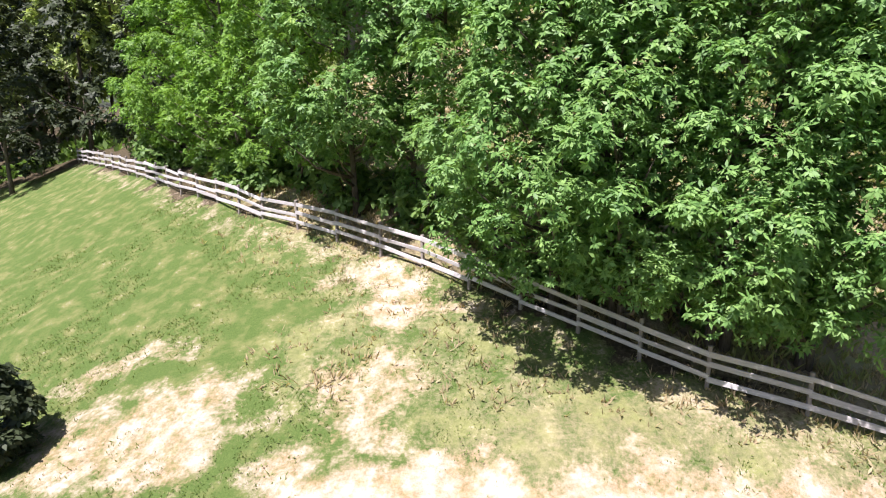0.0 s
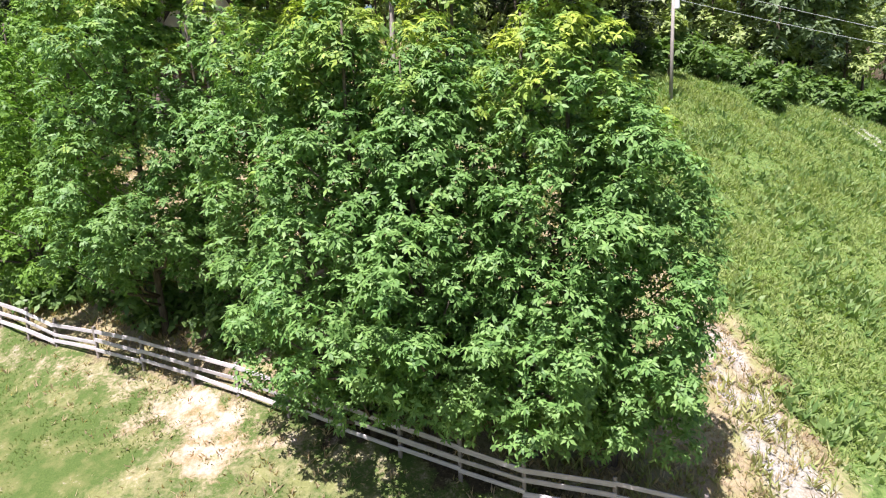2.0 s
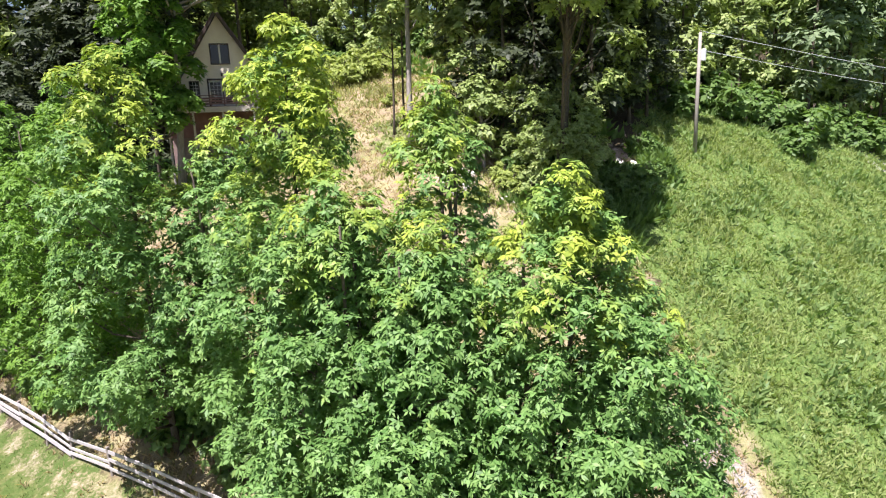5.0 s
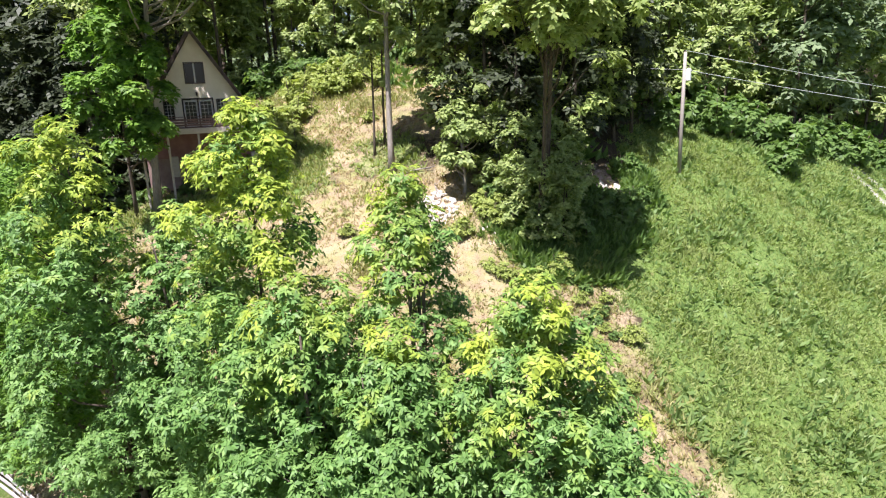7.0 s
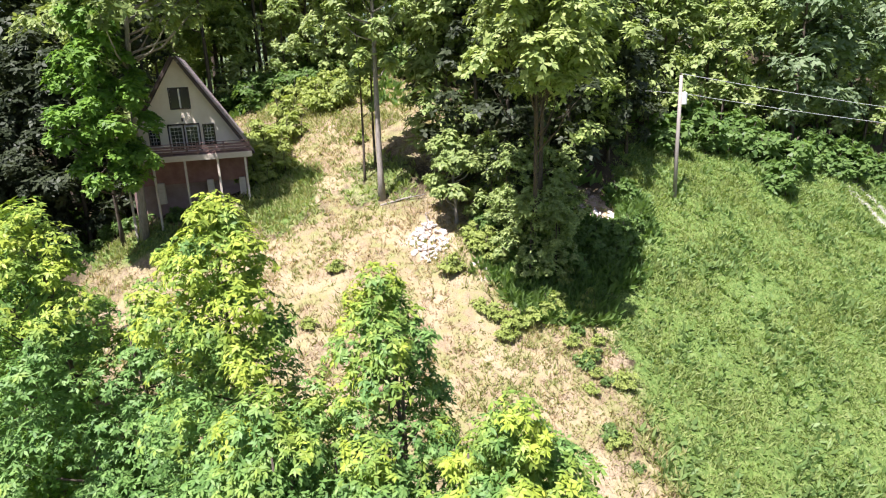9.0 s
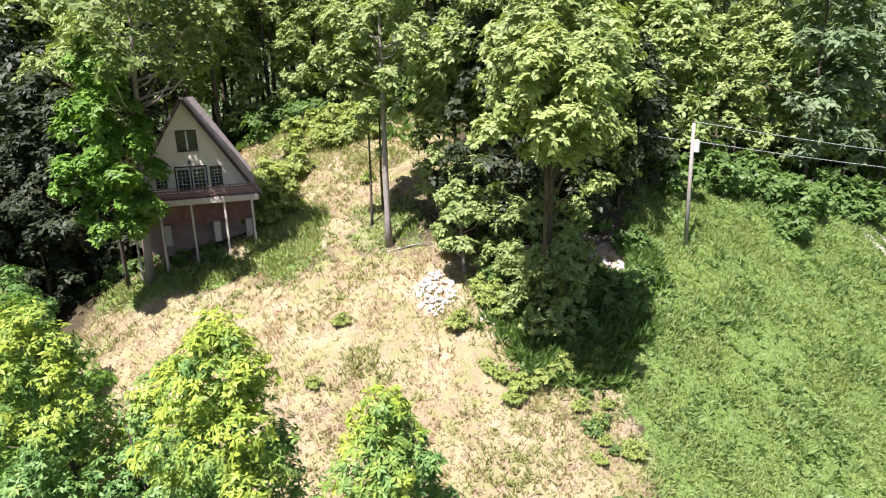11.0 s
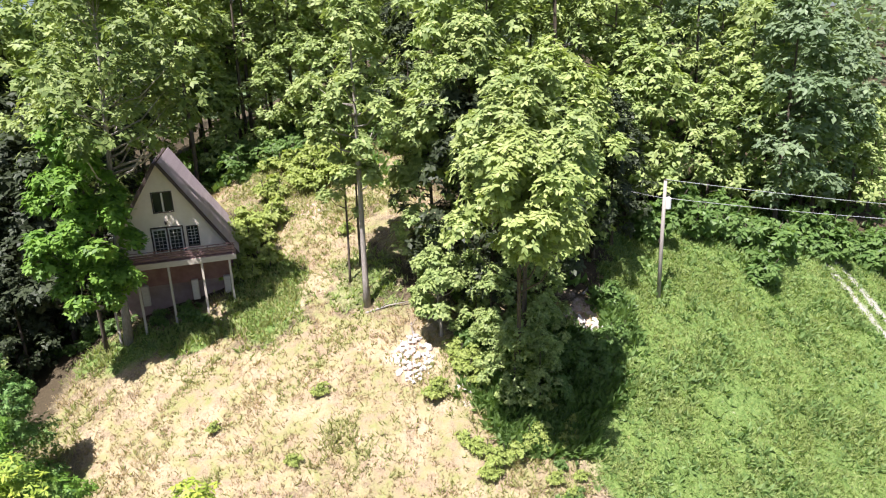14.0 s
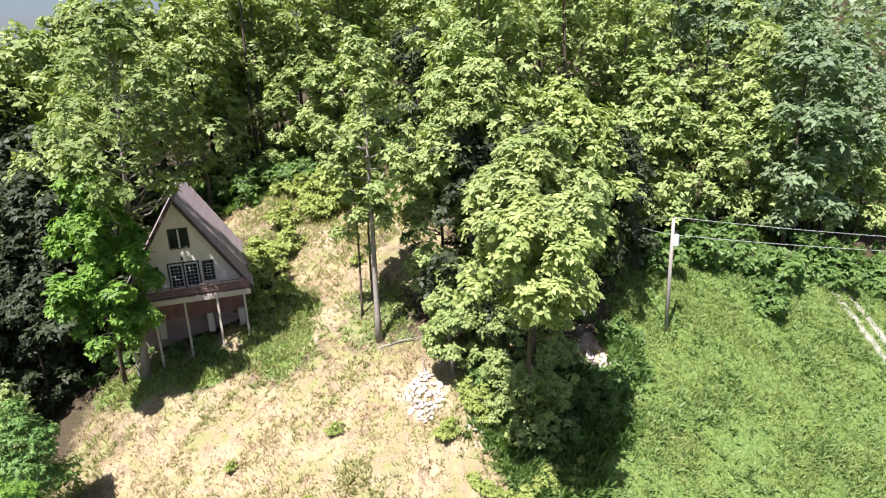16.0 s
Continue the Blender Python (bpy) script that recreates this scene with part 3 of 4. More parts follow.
plant(build_tree("tree", 74, 18.8, 4.0, 12.0, 66, 34, 6, 0.38, 1.25, LEAF_WOOD, BARK, 0.17, "tall broad tree leaning out over the bank", lean=(-1.2, -7.0), stems=1, shape=0.8, limbs=40), 6.6, 40.6)
plant(build_tree("tree", 68, 19, 4.6, 8.5, 66, 34, 6, 0.46, 1.4, LEAF_WOOD, BARK, 0.26, "tall full crowned tree at the edge of the woods", limbs=36), 3.4, 46.0)
plant(build_tree("tree", 73, 17.5, 4.6, 7.5, 60, 32, 6, 0.48, 1.4, LEAF_YELLOW, BARK, 0.26, "tall full crowned tree above the eroded bank", limbs=36), 10.0, 48.4)
plant(build_tree("tree", 64, 6.5, 2.1, 1.4, 34, 30, 6, 0.36, 0.75, LEAF_WOOD, BARK_PALE, 0.14, "small tree with a pale trunk beside the rocks"), 0.65, 41.3)
plant(build_tree("tree", 65, 17.8, 3.2, 4.2, 72, 34, 6, 0.42, 1.0, LEAF_BRIGHT, BARK, 0.15, "bright green layered tree beside the house", shape=0.75, lean=(1.8, -2.9), limbs=40), -24.4, 44.6)
plant(build_tree("tree", 66, 26.5, 5.3, 14.0, 80, 17, 6, 0.46, 1.3, LEAF_SHADE, BARK_PALE, 0.3, "tall dark trunked tree beside the house", lean=(2.8, -2.0), limbs=44), -22.7, 44.8)
# the dark-leaved copies carry the woods' inner shade in their colour
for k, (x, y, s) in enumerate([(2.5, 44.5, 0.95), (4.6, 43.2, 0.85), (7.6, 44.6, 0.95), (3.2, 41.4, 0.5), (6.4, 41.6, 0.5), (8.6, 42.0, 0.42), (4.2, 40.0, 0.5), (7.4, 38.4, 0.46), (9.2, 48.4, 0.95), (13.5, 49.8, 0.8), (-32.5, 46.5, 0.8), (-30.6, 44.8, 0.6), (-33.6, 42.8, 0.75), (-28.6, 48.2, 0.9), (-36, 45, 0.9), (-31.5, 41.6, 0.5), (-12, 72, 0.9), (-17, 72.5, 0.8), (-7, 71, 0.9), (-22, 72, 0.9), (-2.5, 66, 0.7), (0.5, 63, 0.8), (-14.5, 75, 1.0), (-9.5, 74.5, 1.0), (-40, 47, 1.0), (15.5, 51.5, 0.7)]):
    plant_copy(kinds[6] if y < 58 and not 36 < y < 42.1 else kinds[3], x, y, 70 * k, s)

for x, y, s in ((5.2, 36.3, 0.42), (6.9, 36.6, 0.36), (4.0, 37.8, 0.36)):
    plant_copy(kinds[3], x, y, 60 * x, s * 1.1)
plant(build_tree("tree", 69, 14.5, 3.0, 2.2, 50, 32, 6, 0.42, 1.1, LEAF_WOOD, BARK, 0.18, "leafy green tree between the trunks at the clearing", shape=0.6), 0.4, 46.2)
for k, (x, y, s) in enumerate([(-44, 60, 1.35), (-51, 66, 1.45), (-42, 69, 1.4), (-38, 62, 1.3), (-58, 62, 1.4), (-66, 76, 1.6), (-33, 66, 1.3), (-20.5, 76, 1.15), (-25, 74, 1.2), (-28.5, 68, 1.2), (-16, 79, 1.1), (-23, 82, 1.2), (-10, 80, 1.1)]):
    plant_copy(kinds[k % 3], x, y, 95 * k, s)
for k, (x, y, s) in enumerate([(17.5, 57, 0.9), (22, 58.5, 1.0), (27.5, 60.5, 0.95), (33, 62.5, 1.05), (39, 64, 1.0), (45.5, 66, 1.05), (12.2, 50.8, 1.0), (20, 62, 1.2)]):
    plant_copy(kinds[3], x, y, 110 * k, s)

# bushes
BUSHES = "bushes round the clearing"
bush = build_tree("bush", 71, 2.2, 1.5, 0.1, 16, 16, 5, 0.34, 0.7, LEAF_BUSH, BARK, 0.04, "leafy yellow-green bush in the grass", "bush", group=BUSHES, limbs=5, stems=3, sides=4)
dark_bush = build_tree("bush", 72, 1.9, 1.6, 0.1, 13, 12, 5, 0.42, 0.7, WEED_SHADE, BARK, 0.04, "rank green bush at the edge of the woods", "bush", group=BUSHES, limbs=5, stems=3, sides=4)
plant(bush, -14.6, 54)
plant(dark_bush, 5.6, 41.2)
plant_copy(dark_bush, 28.5, 51, 40, 1.35)
for x, y, s in [(-15.8, 52, 1.2), (-13.6, 56.5, 1.1), (-11, 60.5, 1.0), (-9.4, 61.5, 1.1), (-12.5, 62, 0.9), (-16.2, 56, 1.2), (1.6, 39.6, 0.6), (3.2, 37.4, 0.55), (0.2, 36.7, 0.6), (6.3, 34.2, 0.5), (-14.6, 49.6, 0.8), (-13.2, 50.8, 0.8), (1.8, 33.6, 0.4), (-7.3, 37.4, 0.4), (2.6, 33.0, 0.5), (3.8, 32.4, 0.55), (4.8, 32.9, 0.5), (3.1, 31.6, 0.45), (5.6, 33.6, 0.4), (2.0, 38.4, 0.6), (2.9, 39.2, 0.6), (-8.4, 33.0, 0.35), (-14, 36, 0.3), (6.9, 31.6, 0.35), (-6.9, 52.8, 0.5), (-17.3, 54, 1.2), (-16.4, 50.2, 0.9), (-14.6, 61, 1.1), (-12.8, 64, 1.0), (-11, 64.5, 1.2), (-9.6, 65, 1.1), (-8.2, 63.4, 0.9), (-14.2, 66.5, 1.0), (-16.5, 68, 0.9), (-7.8, 66.4, 1.0), (-12, 67, 0.9), (-6.6, 61.2, 0.8)]:
    plant_copy(bush, x, y, 50 * x, s)
rng = np.random.default_rng(9)
for k in range(54):
    x = rng.uniform(2.5, 14)
    y = np.interp(x, [2.5, 6, 10, 14], [39.5, 36.0, 36.5, 41]) + rng.uniform(0, 6)
    if math.hypot(x - 11, y - 44) < 3.0 or math.hypot(x - 10, y - 47) < 1.6:
        continue
    plant_copy(dark_bush, x, y, rng.uniform(0, 360), rng.uniform(0.4, 0.85))
edge_rng = np.random.default_rng(41)
for k in range(26):
    y = edge_rng.uniform(21, 36)
    x = float(np.interp(y, [20, 28, 33, 37], [10.8, 8.8, 8.2, 8.6])) + edge_rng.normal(0, 0.8) - 0.5
    plant_copy(bush if k % 3 else dark_bush, x, y, 47 * k, edge_rng.uniform(0.22, 0.45))
for k in range(16):
    x = rng.uniform(-32, -16)
    plant_copy(dark_bush, x, 46.3 - 0.06 * (x + 24) + rng.uniform(-0.6, 1.0), rng.uniform(0, 360), rng.uniform(0.35, 0.6))
for k in range(38):
    x = rng.uniform(14, 62)
    plant_copy(dark_bush, x, 52.0 + 0.22 * (x - 14) + rng.uniform(-1.0, 3.5), rng.uniform(0, 360), rng.uniform(0.8, 1.7))
for k in range(29):
    x = -39 + 1.45 * k + rng.uniform(-0.5, 0.5)
    plant_copy(dark_bush, x, float(fence_y(x)) + rng.uniform(1.7, 4.2), rng.uniform(0, 360), rng.uniform(0.6, 1.15))
for k in range(24):
    x = rng.uniform(-26, 2)
    plant_copy(dark_bush, x, 69.5 - 0.2 * abs(x + 13) + rng.uniform(-1, 4), rng.uniform(0, 360), rng.uniform(0.8, 1.6))


def tufts(name, seed, n, region, want, height, lean, width, material, label, category, blades=5):
    """Grass as real blades over the region where the mask want(x, y) holds."""
    rng = np.random.default_rng(seed)
    x0, x1, y0, y1 = region
    x, y = rng.uniform(x0, x1, n), rng.uniform(y0, y1, n)
    keep = rng.uniform(0, 1, n) < want(x, y)
    x, y = x[keep], y[keep]
    patch = np.array([noise.noise((a * 0.22, b * 0.22, seed)) for a, b in zip(x, y)])
    size = np.clip(1 + 0.9 * patch, 0.6, 1.8)
    x, y, size = (np.repeat(v, blades) for v in (x, y, size))
    x, y = x + rng.normal(0, 0.06, len(x)), y + rng.normal(0, 0.06, len(x))
    P = np.stack([x, y, ground(x, y) - 0.05], 1)
    D = np.array([0, 0, 1.0]) + lean * unit(rng, len(x))
    N = np.array([0, 0, 0.8]) + unit(rng, len(x))
    L = height * size * rng.uniform(0.5, 1.4, len(x))
    ob = leaf_mesh(name, P, D, N, L, width * rng.uniform(0.7, 1.4, len(x)), material)
    return tagged(ob, label, category, kind="stuff")


def clumps_of(x, y):
    """Uneven patches, from 0 to 1."""
    v = np.sin(0.71 * x + 1.3 * np.sin(0.53 * y)) + np.sin(0.83 * y + 1.7 * np.sin(0.47 * x + 1)) + 0.7 * np.sin(2.1 * x - 1.6 * y)
    return smooth(0.2, 1.6, v)


tufts("meadow_weeds", 13, 17000, (9, 60, 14, 62), lambda x, y: cover(x, y)["meadow"] * (1 - cover(x, y)["gravel"]) * (0.25 + 0.75 * clumps_of(x, y)), 0.5, 1.0, 0.19, MEADOW_WEED, "broad-leaved green weeds among the meadow grass", "weeds", 7)
tufts("meadow_grass", 3, 62000, (7, 60, 14, 62), lambda x, y: cover(x, y)["meadow"] * (1 - cover(x, y)["gravel"]), 0.38, 0.95, 0.075, GRASS_GREEN, "tall green meadow grass and weeds", "grass", 4)
tufts("dry_grass", 4, 34000, (-28, 14, 10, 74), lambda x, y: cover(x, y)["dry"] * (1 - cover(x, y)["soil"]) * (1 - cover(x, y)["meadow"]), 0.30, 0.8, 0.055, GRASS_DRY, "dry straw-coloured grass in the clearing", "grass", 4)
tufts("clearing_weeds", 5, 32000, (-28, 14, 12, 74), lambda x, y: (1 - cover(x, y)["lawn"]) * np.clip(cover(x, y)["dry"] * (0.05 + 0.95 * clumps_of(x, y)) + 0.7 * blob(x, y, -19, 44.6, 9, 1.8, 8) + 0.8 * blob(x, y, -12, 47, 3, 5) + 0.9 * blob(x, y, -12, 62, 9, 9) + 0.75 * blob(x, y, 5.5, 28, 4.5, 10) + 0.6 * blob(x, y, 6, 14.5, 4.5, 4), 0, 1), 0.40, 0.7, 0.075, WEED_LIGHT, "yellow-green weeds among the dry grass", "weeds", 5)
tufts("lawn_grass", 6, 36000, (-34, 8, 2, 34), lambda x, y: cover(x, y)["lawn"] * (1 - cover(x, y)["soil"]), 0.10, 0.9, 0.035, GRASS_LAWN, "short mown lawn grass", "grass", 3)


def forest_floor(x, y):
    open_here = np.array([open_ground(a, b) for a, b in zip(x, y)])
    return np.where(open_here, 0.0, 1.0) * (y > fence_y(x) + 3)


tufts("clearing_grass", 16, 9000, (-28, 0, 40, 74), lambda x, y: np.maximum.reduce([blob(x, y, -12.6, 47, 3.2, 5.5, 15), blob(x, y, -20, 44.2, 7, 1.7, 4), 0.1 * blob(x, y, -13, 63, 9, 8), 0.5 * blob(x, y, -5, 47, 3, 4)]) * (1 - cover(x, y)["soil"]), 0.5, 0.9, 0.13, GRASS_GREEN, "lush green grass beside the house", "grass", 5)
tufts("bank_weeds", 15, 6500, (1.5, 15, 33, 46), lambda x, y: np.clip(blob(x, y, 7.4, 38.6, 5.6, 3.4, 12) + blob(x, y, 6.8, 34.4, 2.8, 3.2) + 0.8 * blob(x, y, 14.5, 45, 2.2, 4), 0, 1) * (1 - cover(x, y)["soil"]), 0.75, 0.9, 0.24, WEED_SHADE, "tall rank green weeds below the woods", "weeds", 6)
tufts("undergrowth", 8, 11000, (-70, 75, 40, 95), forest_floor, 0.9, 0.9, 0.42, WEED_SHADE, "leafy undergrowth on the woodland floor", "undergrowth", 4)


def far_woods():
    """Tree tops on the far hillside, too far off to tell apart."""
    rng = np.random.default_rng(33)
    n = 9000
    x, y = rng.uniform(-170, 430, n), rng.uniform(108, 400, n)
    keep = np.abs(x) < 50 + 0.95 * y
    x, y = x[keep], y[keep]
    top = rng.uniform(9, 17, len(x))
    c = np.repeat(np.stack([x, y, ground(x, y) + top], 1), 9, axis=0)
    off = unit(rng, len(c)) * np.array([3.6, 3.6, 3.8]) * np.cbrt(rng.uniform(0.2, 1, (len(c), 1)))
    L = rng.uniform(1.4, 2.6, len(c))
    ob = leaf_mesh("far_woods", c + off, off + 2 * unit(rng, len(c)), np.array([0, 0, 1.0]) + 0.7 * unit(rng, len(c)) + 0.15 * off, L, 0.7 * L, LEAF_HAZED)
    tagged(ob, "woods on the far hillside, haze put into their blue-green colour", "woods", kind="stuff")


far_woods()

# ---- house ----


def build_house():
    W, LEN, TOPZ = 9.0, 9.0, 7.0
    root = thing("house", Matrix.Translation((-19.7, 47.55, 19.45)) @ Matrix.Rotation(radians(17), 4, "Z"), "cream A-frame house with a steep roof, deck and posts", "house")
    slope = math.atan2(TOPZ, W / 2)
    # gable walls with openings
    for y0, has in ((0.0, True), (LEN - 0.15, False)):
        holes = [(-2.45, -1.85, 0.7, 1.95), (-1.1, 1.1, 0.0, 2.1), (1.45, 2.15, 0.55, 2.0), (-0.66, 0.66, 3.35, 4.8)] if has else []
        xs = sorted({-W / 2, W / 2, *(v for h in holes for v in h[:2]), *np.linspace(-W / 2, W / 2, 13)})
        zs = sorted({0.0, *(v for h in holes for v in h[2:]), *np.linspace(0, TOPZ, 15)})
        bm = bmesh.new()
        for a, b in zip(xs, xs[1:]):
            for c, d in zip(zs, zs[1:]):
                mx, mz = (a + b) / 2, (c + d) / 2
                if any(h[0] < mx < h[1] and h[2] < mz < h[3] for h in holes):
                    continue
                lim = lambda z: (TOPZ - z) / TOPZ * W / 2
                la, lb = lim(c), lim(d)
                q = [(max(min(a, la), -la), c), (max(min(b, la), -la), c), (max(min(b, lb), -lb), d), (max(min(a, lb), -lb), d)]
                q = [p for i, p in enumerate(q) if p not in q[:i]]
                if len(q) < 3 or max(p[0] for p in q) - min(p[0] for p in q) < 1e-4:
                    continue
                bm.faces.new([bm.verts.new((x, y0, z)) for x, z in q])
        bmesh.ops.remove_doubles(bm, verts=bm.verts, dist=1e-4)
        bm.normal_update()
        ext = bmesh.ops.extrude_face_region(bm, geom=bm.faces[:])
        bmesh.ops.translate(bm, vec=(0, 0.15, 0), verts=[v for v in ext["geom"] if isinstance(v, bmesh.types.BMVert)])
        part("wall", bm, WALL_CREAM, root)
    # roof slabs with a front overhang, and shingle courses
    for s in (-1, 1):
        over, eave = 0.75, 0.55
        run = math.hypot(W / 2, TOPZ) + eave
        mid = run / 2
        d = Vector((s * W / 2, 0, -TOPZ)).normalized()
        up = Vector((s * TOPZ, 0, W / 2)).normalized()
        c = Vector((0, LEN / 2, TOPZ + 0.02)) + d * (mid) + up * 0.13
        rot = Matrix((d, Vector((0, 1, 0)), d.cross(Vector((0, 1, 0))))).transposed()
        slab = part("roof", box(run, LEN + 2 * over, 0.16, (0, 0, 0), 0.01), TRIM_DARK, root, "", Matrix.Translation(c) @ rot.to_4x4())
        sgn = 1 if (rot @ Vector((0, 0, 1))).dot(up) > 0 else -1
        rows = 30
        course = bpy.data.meshes.new("shingle_course")
        bm = box(run / rows + 0.04, LEN + 2 * over + 0.02, 0.018, (0, 0, 0), 0.0, rot=Matrix.Rotation(radians(-2.0 * sgn), 3, "Y"))
        bm.to_mesh(course)
        bm.free()
        course.materials.append(SHINGLE)
        for k in range(rows):
            o = new("shingle_course", course)
            o.parent = slab
            o.matrix_basis = Matrix.Translation((-run / 2 + (k + 0.5) * run / rows, 0, sgn * 0.096))
        # barge board along the gable
        bm = box(run, 0.05, 0.24, (0, -LEN / 2 - over - 0.027, -0.03 * sgn), 0.01)
        part("barge_board", bm, TRIM_DARK, slab, "dark brown barge board")
    # doors and windows
    door = part("door", box(2.3, 0.06, 0.09, (0, -0.03, 2.145), 0.01), TRIM_DARK, root, "glazed double door in a dark frame")
    for x in (-1.12, 0.0, 1.12):
        part("frame", box(0.09, 0.1, 2.1, (x, 0.02, 1.05), 0.01), TRIM_DARK, door)
    for x in (-0.56, 0.56):
        leaf = part("leaf", box(0.09, 0.05, 2.05, (x - 0.45, 0.06, 1.03), 0.008), TRIM_WHITE, door, "white door leaf with small panes")
        bm = box(0.09, 0.05, 2.05, (x + 0.45, 0.06, 1.03), 0.008)
        box(0.8, 0.05, 0.22, (x, 0.06, 0.12), 0.008, bm)
        box(0.8, 0.05, 0.12, (x, 0.06, 1.98), 0.008, bm)
        part("stile", bm, TRIM_WHITE, door)
        part("pane", box(0.8, 0.012, 1.72, (x, 0.07, 1.08)), GLASS, door)
        bm = bmesh.new()
        for k in range(1, 6):
            box(0.78, 0.03, 0.022, (x, 0.055, 0.22 + 1.72 * k / 6), 0, bm)
        for k in (-0.13, 0.13):
            box(0.022, 0.034, 1.72, (x + k, 0.055, 1.08), 0, bm)
        part("glazing_bar", bm, TRIM_WHITE, door)
    for a, b, c, d, cols, rows in ((-2.45, -1.85, 0.7, 1.95, 3, 5), (1.45, 2.15, 0.55, 2.0, 3, 6), (-0.66, 0.66, 3.35, 4.8, 2, 1)):
        cx, cz, w, h = (a + b) / 2, (c + d) / 2, b - a, d - c
        win = part("window", box(w + 0.16, 0.1, 0.08, (cx, -0.03, c - 0.04), 0.008), TRIM_DARK, root, "dark framed window with small panes")
        bm = box(w + 0.16, 0.06, 0.08, (cx, -0.01, d + 0.04), 0.008)
        box(0.08, 0.06, h, (a - 0.04, -0.01, cz), 0.008, bm)
        box(0.08, 0.06, h, (b + 0.04, -0.01, cz), 0.008, bm)
        part("frame", bm, TRIM_DARK, win)
        bm = bmesh.new()
        for k in range(1, cols):
            box(0.03 if cols > 2 else 0.12, 0.03, h, (a + w * k / cols, 0.06, cz), 0, bm)
        for k in range(1, rows):
            box(w, 0.026, 0.03, (cx, 0.06, c + h * k / rows), 0, bm)
        part("glazing_bar", bm, TRIM_WHITE, win)
        part("pane", box(w, 0.012, h, (cx, 0.08, cz)), GLASS, win)
    part("porch_lamp", box(0.14, 0.16, 0.3, (0, -0.09, 2.5), 0.03), TRIM_DARK, root, "dark porch lamp above the door")
    # deck
    deck = part("deck", box(W + 0.5, 1.9, 0.05, (0, -1.05, -0.04), 0.005), DECK_WOOD, root, "brown timber deck with a low railing")
    part("fascia", box(W + 0.5, 0.06, 0.42, (0, -2.03, -0.24), 0.01), CREAM_WOOD, deck, "cream painted deck beam")
    for k in range(9):
        part("joist", box(0.06, 1.8, 0.2, (-W / 2 + k * W / 8, -1.05, -0.17)), DECK_WOOD, deck)
    for k in range(12):
        part("plank", box(W + 0.5, 0.145, 0.03, (0, -0.2 - k * 0.152, 0.002), 0.004), DECK_WOOD, deck)
    rail = part("railing", box(W + 0.5, 0.1, 0.05, (0, -1.95, 0.82), 0.008), DECK_WOOD, deck, "brown timber railing")
    for z in (0.2, 0.4, 0.6):
        part("board", box(W + 0.4, 0.03, 0.14, (0, -1.93, z), 0.006), DECK_WOOD, deck)
    for k in range(6):
        part("baluster", box(0.09, 0.09, 0.85, (-W / 2 - 0.1 + k * (W + 0.2) / 5, -1.88, 0.4), 0.008), DECK_WOOD, deck)
    # ground storey: posts, set-back wall, footing
    m_inv = root.matrix_basis
    for k, x in enumerate((-4.2, -2.35, -0.15, 2.2, 4.2)):
        for y in (-1.85,):
            p = m_inv @ Vector((x, y, 0))
            low = gz(p.x, p.y) - 19.45 - 0.3
            part("post", box(0.16, 0.16, -0.45 - low, (x, y, (low - 0.45) / 2), 0.012), CREAM_WOOD, root, "cream painted deck post")
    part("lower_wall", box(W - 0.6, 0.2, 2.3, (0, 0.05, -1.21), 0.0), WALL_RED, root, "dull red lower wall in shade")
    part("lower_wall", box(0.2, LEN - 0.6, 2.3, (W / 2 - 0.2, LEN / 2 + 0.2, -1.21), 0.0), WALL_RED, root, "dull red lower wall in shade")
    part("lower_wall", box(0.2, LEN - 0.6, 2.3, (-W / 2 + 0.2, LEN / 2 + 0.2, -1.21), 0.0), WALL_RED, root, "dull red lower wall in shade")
    part("footing", box(W - 0.4, LEN - 0.2, 4.2, (0, LEN / 2 + 0.45, -4.46), 0.02), CONCRETE, root, "dull pinkish painted concrete footing")
    part("floor", box(W - 0.2, LEN - 0.3, 0.16, (0, LEN / 2, -0.09)), DECK_WOOD, root)
    for x in (-2.2, 1.4, 3.8):
        part("pier", box(0.5, 0.4, 1.6, (x, -0.2, -3.0), 0.03), CREAM_WOOD, root, "pale painted pier")
    return root


build_house()

# ---- utility pole and wires ----


def build_pole():
    x, y = 17.95, 46.4
    z = gz(x, y)
    root = thing("utility_pole", Matrix.Translation((x, y, z)), "grey wooden utility pole with a transformer in the meadow", "utility pole")
    V, F = tubes([[((0, 0, -0.8), 0.16), ((0, 0, 4.5), 0.145), ((0.02, 0, 9.3), 0.12)]], 12)
    obj("shaft", V, F, POLE_WOOD, root, smooth_shade=True)
    V, F = tubes([[((0.3, -0.1, 7.15), 0.17), ((0.3, -0.1, 7.2), 0.2), ((0.3, -0.1, 7.95), 0.2), ((0.3, -0.1, 8.05), 0.14), ((0.3, -0.1, 8.1), 0.05)]], 14)
    can = obj("transformer", V, F, ENAMEL, root, "grey enamelled transformer can")
    V, F = tubes([[((0.3, -0.1, 8.08), 0.035), ((0.3, -0.1, 8.2), 0.05), ((0.3, -0.1, 8.32), 0.03)]], 8)
    obj("bushing", V, F, TRIM_DARK, can)
    part("bracket", box(0.3, 0.08, 0.1, (0.14, -0.05, 7.6), 0.01), ENAMEL, root)
    V, F = tubes([[((0, 0, 9.25), 0.03), ((0, 0, 9.36), 0.06), ((0, 0, 9.46), 0.035)]], 8)
    obj("insulator", V, F, TRIM_DARK, root)
    return root, Vector((x, y, z))


pole, foot = build_pole()


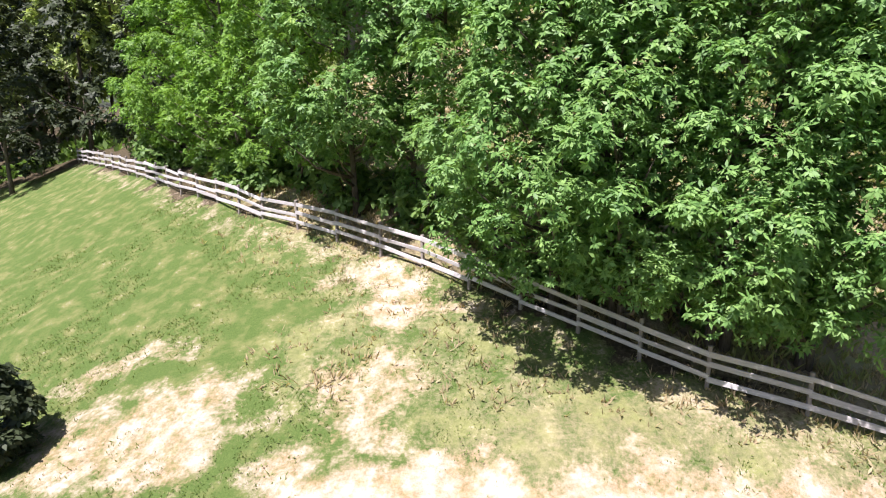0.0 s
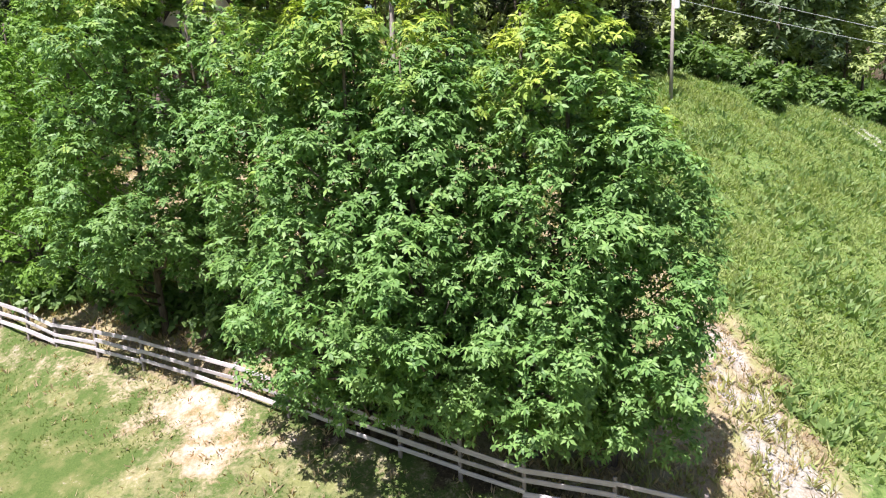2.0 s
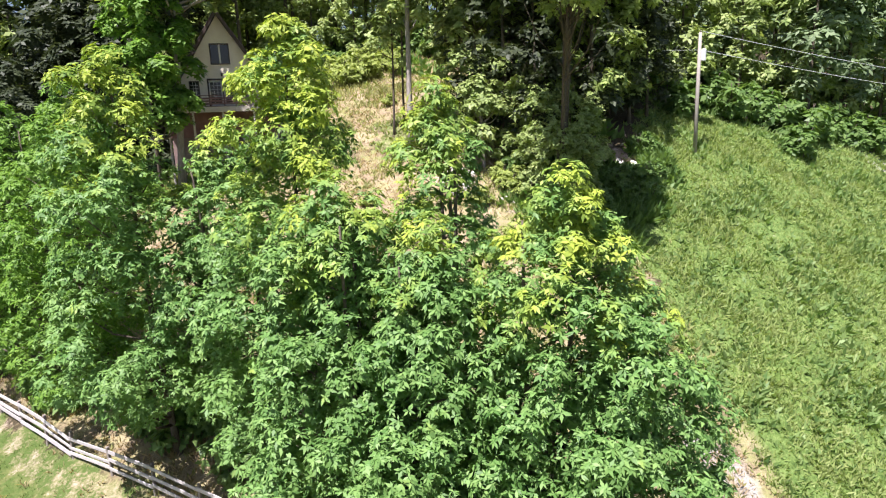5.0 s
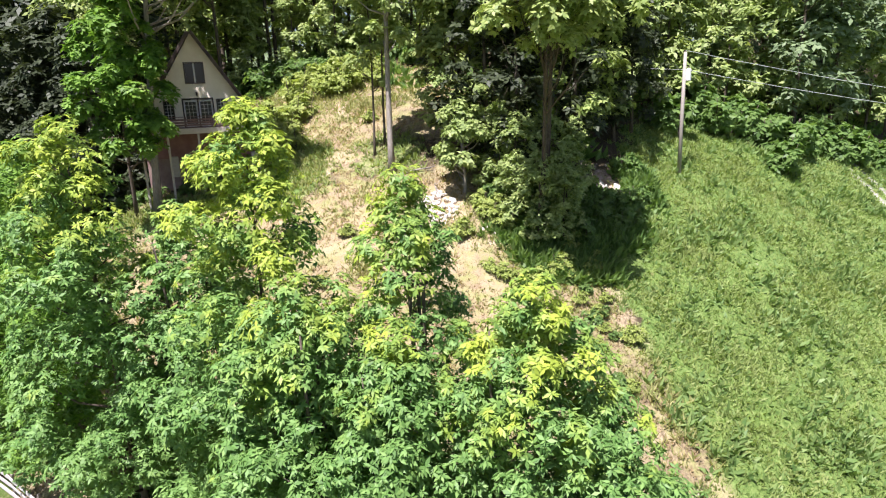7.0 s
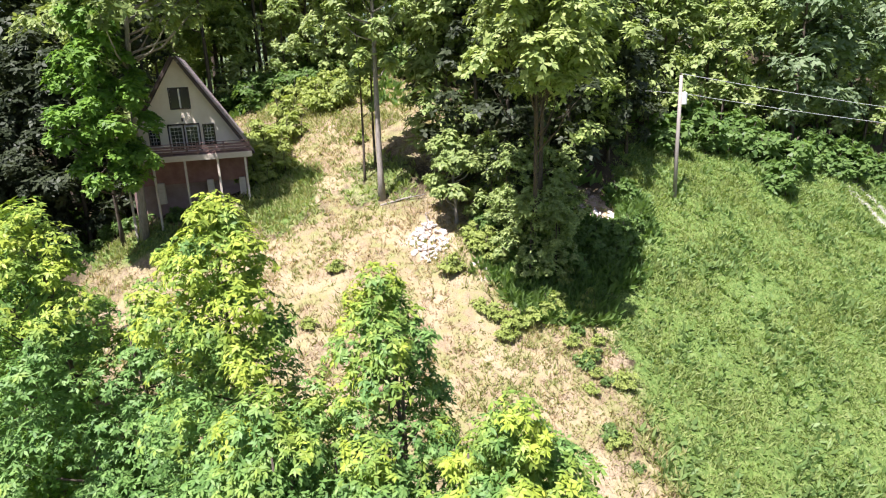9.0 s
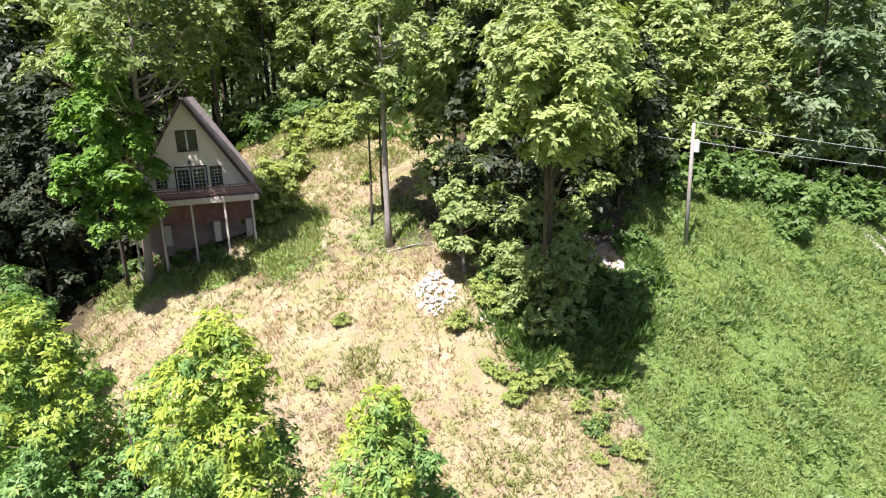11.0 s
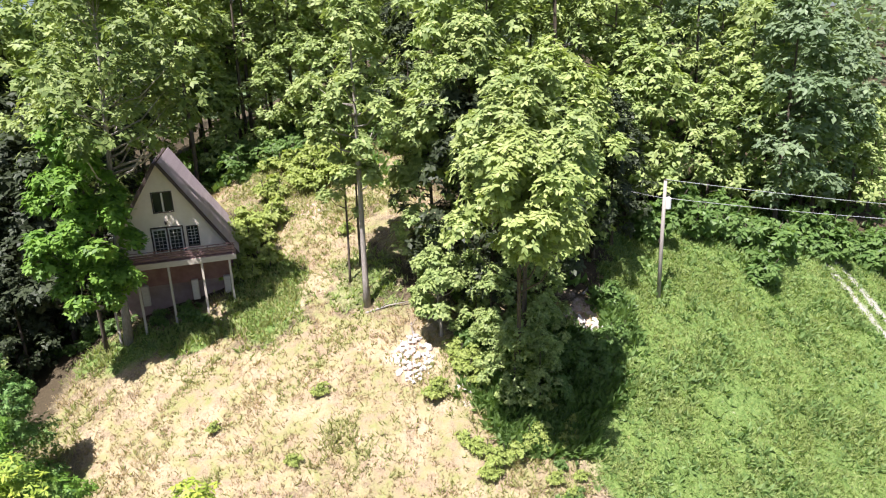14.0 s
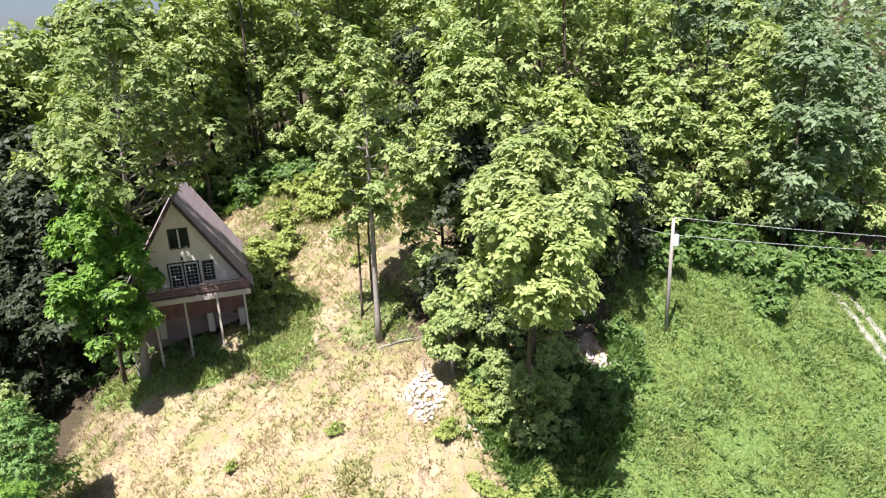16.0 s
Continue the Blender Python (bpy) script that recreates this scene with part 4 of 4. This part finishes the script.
def wire(a, b, sag, label, r=0.022):
    pts = []
    for k in range(25):
        f = k / 24
        p = Vector(a).lerp(Vector(b), f)
        p.z -= sag * 4 * f * (1 - f)
        pts.append((p, r))
    V, F = tubes([pts], 5)
    tagged(obj("power_line", V, F, WIRE), label, "power line", "power lines")


wire(foot + Vector((0, 0, 9.4)), (72, 57.2, 15.6), 0.7, "pale overhead power line on the pole")
wire(foot + Vector((0.05, 0, 8.0)), (72, 57.2, 14.6), 0.7, "pale lower power line below the first")
wire(foot + Vector((-0.1, 0, 8.0)), (-2, 66, 27.5), 0.8, "thin service line from the pole towards the woods", 0.012)

# ---- fence ----


def build_fence():
    root = thing("fence", Matrix(), "weathered grey three-rail wooden fence along the lawn", "fence")
    pts = [Vector((x, y, 0)) for x, y in FENCE_LINE]
    posts = []
    for a, b in zip(pts, pts[1:]):
        n = max(1, round((b - a).length / 2.45))
        posts += [a.lerp(b, k / n) for k in range(n)]
    posts.append(pts[-1])
    rng = np.random.default_rng(21)
    for p in posts:
        p.z = gz(p.x, p.y)
    post_mesh = bpy.data.meshes.new("post")
    bm = box(0.13, 0.13, 1.75, (0, 0, 0.5), 0.02)
    bm.to_mesh(post_mesh)
    bm.free()
    post_mesh.materials.append(POST_WOOD)
    for i, p in enumerate(posts):
        o = new("post", post_mesh)
        o.parent = root
        nx = posts[min(i + 1, len(posts) - 1)] - posts[max(i - 1, 0)]
        o.matrix_basis = Matrix.Translation(p) @ Matrix.Rotation(math.atan2(nx.y, nx.x), 4, "Z") @ Matrix.Rotation(radians(rng.uniform(-3, 3)), 4, "X")
    for a, b in zip(posts, posts[1:]):
        v = b - a
        side = Vector((v.y, -v.x, 0)).normalized() * 0.085
        for h in (0.36, 0.74, 1.16):
            q, w = a + side + Vector((0, 0, h + rng.uniform(-0.09, 0.07))), b + side + Vector((0, 0, h + rng.uniform(-0.09, 0.07)))
            e = w - q
            bm = box(e.length + 0.06, 0.045, rng.uniform(0.14, 0.2), (0, 0, 0), 0.008, rot=Matrix.Rotation(radians(rng.uniform(-8, 8)), 3, "X"))
            part("rail", bm, FENCE_WOOD, root, "", Matrix.Translation((q + w) / 2) @ e.to_track_quat("X", "Z").to_matrix().to_4x4())
    return posts[-1]


corner = build_fence()


def build_gate():
    a = Vector((5.55, 11.05, 0))
    b = Vector((5.45, 7.6, 0))
    a.z, b.z = gz(a.x, a.y), gz(b.x, b.y)
    v = b - a
    root = thing("gate", Matrix.Translation(a), "weathered grey wooden gate at the fence corner", "gate")
    turn = Vector((v.x, v.y, v.z)).to_track_quat("X", "Z").to_matrix().to_4x4()
    for h in (0.36, 0.74, 1.16):
        part("rail", box(v.length, 0.045, 0.16, (v.length / 2, 0, h), 0.008), FENCE_WOOD, root, "", turn)
    for f in (0.03, 0.97):
        part("stile", box(0.12, 0.06, 1.5, (v.length * f, 0.06, 0.6), 0.01), POST_WOOD, root, "", turn)
    part("brace", box(v.length * 1.0, 0.035, 0.11, (v.length / 2, 0.045, 0.76), 0.006, rot=Matrix.Rotation(radians(-13), 3, "Y")), FENCE_WOOD, root, "", turn)


build_gate()

# ---- rocks and dead branches ----


def stone_mesh(seed):
    rng = np.random.default_rng(seed)
    bm = bmesh.new()
    bmesh.ops.create_icosphere(bm, subdivisions=1, radius=1)
    for v in bm.verts:
        v.co *= rng.uniform(0.7, 1.15)
        v.co.z *= 0.6
    me = bpy.data.meshes.new("stone")
    bm.to_mesh(me)
    bm.free()
    me.materials.append(STONE)
    return me


stones = [stone_mesh(s) for s in range(5)]


def rock_pile(x, y, rx, ry, n, seed, label):
    rng = np.random.default_rng(seed)
    root = thing("rock_pile", Matrix(), label, "rocks")
    for k in range(n):
        a, f = rng.uniform(0, 6.28), math.sqrt(rng.uniform())
        px, py = x + rx * f * math.cos(a), y + ry * f * math.sin(a)
        s = rng.uniform(0.07, 0.26)
        o = new("stone", stones[rng.integers(5)])
        o.parent = root
        o.matrix_basis = Matrix.Translation((px, py, gz(px, py) + 0.15 * s + 0.15 * (1 - f))) @ Euler(rng.uniform(0, 6.28, 3)).to_matrix().to_4x4() @ Matrix.Diagonal((s, s, s, 1))


rock_pile(-1.2, 39.5, 1.3, 1.9, 120, 5, "heap of pale broken stones in the clearing")
rock_pile(11.4, 42.7, 1.2, 0.9, 36, 6, "pale stones on the eroded bank")
rock_pile(2.4, 37.2, 0.8, 0.6, 16, 8, "few pale stones at the meadow edge")


def dead_branch(x, y, turn, length, seed, label):
    rng = np.random.default_rng(seed)
    root = thing("dead_branch", Matrix.Translation((x, y, gz(x, y) + 0.05)) @ Matrix.Rotation(radians(turn), 4, "Z"), label, "branch")
    runs = [[((0, 0, 0), 0.09), ((length * 0.5, 0.1, 0.35), 0.07), ((length, -0.1, 0.6), 0.03)]]
    for f in (0.35, 0.6, 0.8):
        runs.append([((length * f, 0.05, 0.25), 0.03), ((length * f + 0.5, rng.uniform(-0.7, 0.7), 0.7), 0.01)])
    V, F = tubes(runs, 6)
    obj("stick", V, F, BARK_PALE, root, smooth_shade=True)


dead_branch(-4.7, 43.6, 10, 3.4, 1, "bleached fallen branch at the foot of the tree")
dead_branch(-1.2, 41.4, 95, 2.4, 2, "bleached dead branch by the rocks")
dead_branch(4.2, 36.6, 15, 2.6, 3, "bleached fallen branch at the meadow edge")
dead_branch(10.2, 45.8, 120, 3.2, 4, "dead branch leaning on the bank")
dead_branch(11.8, 45.6, 50, 3.4, 5, "dead branch leaning on the bank")
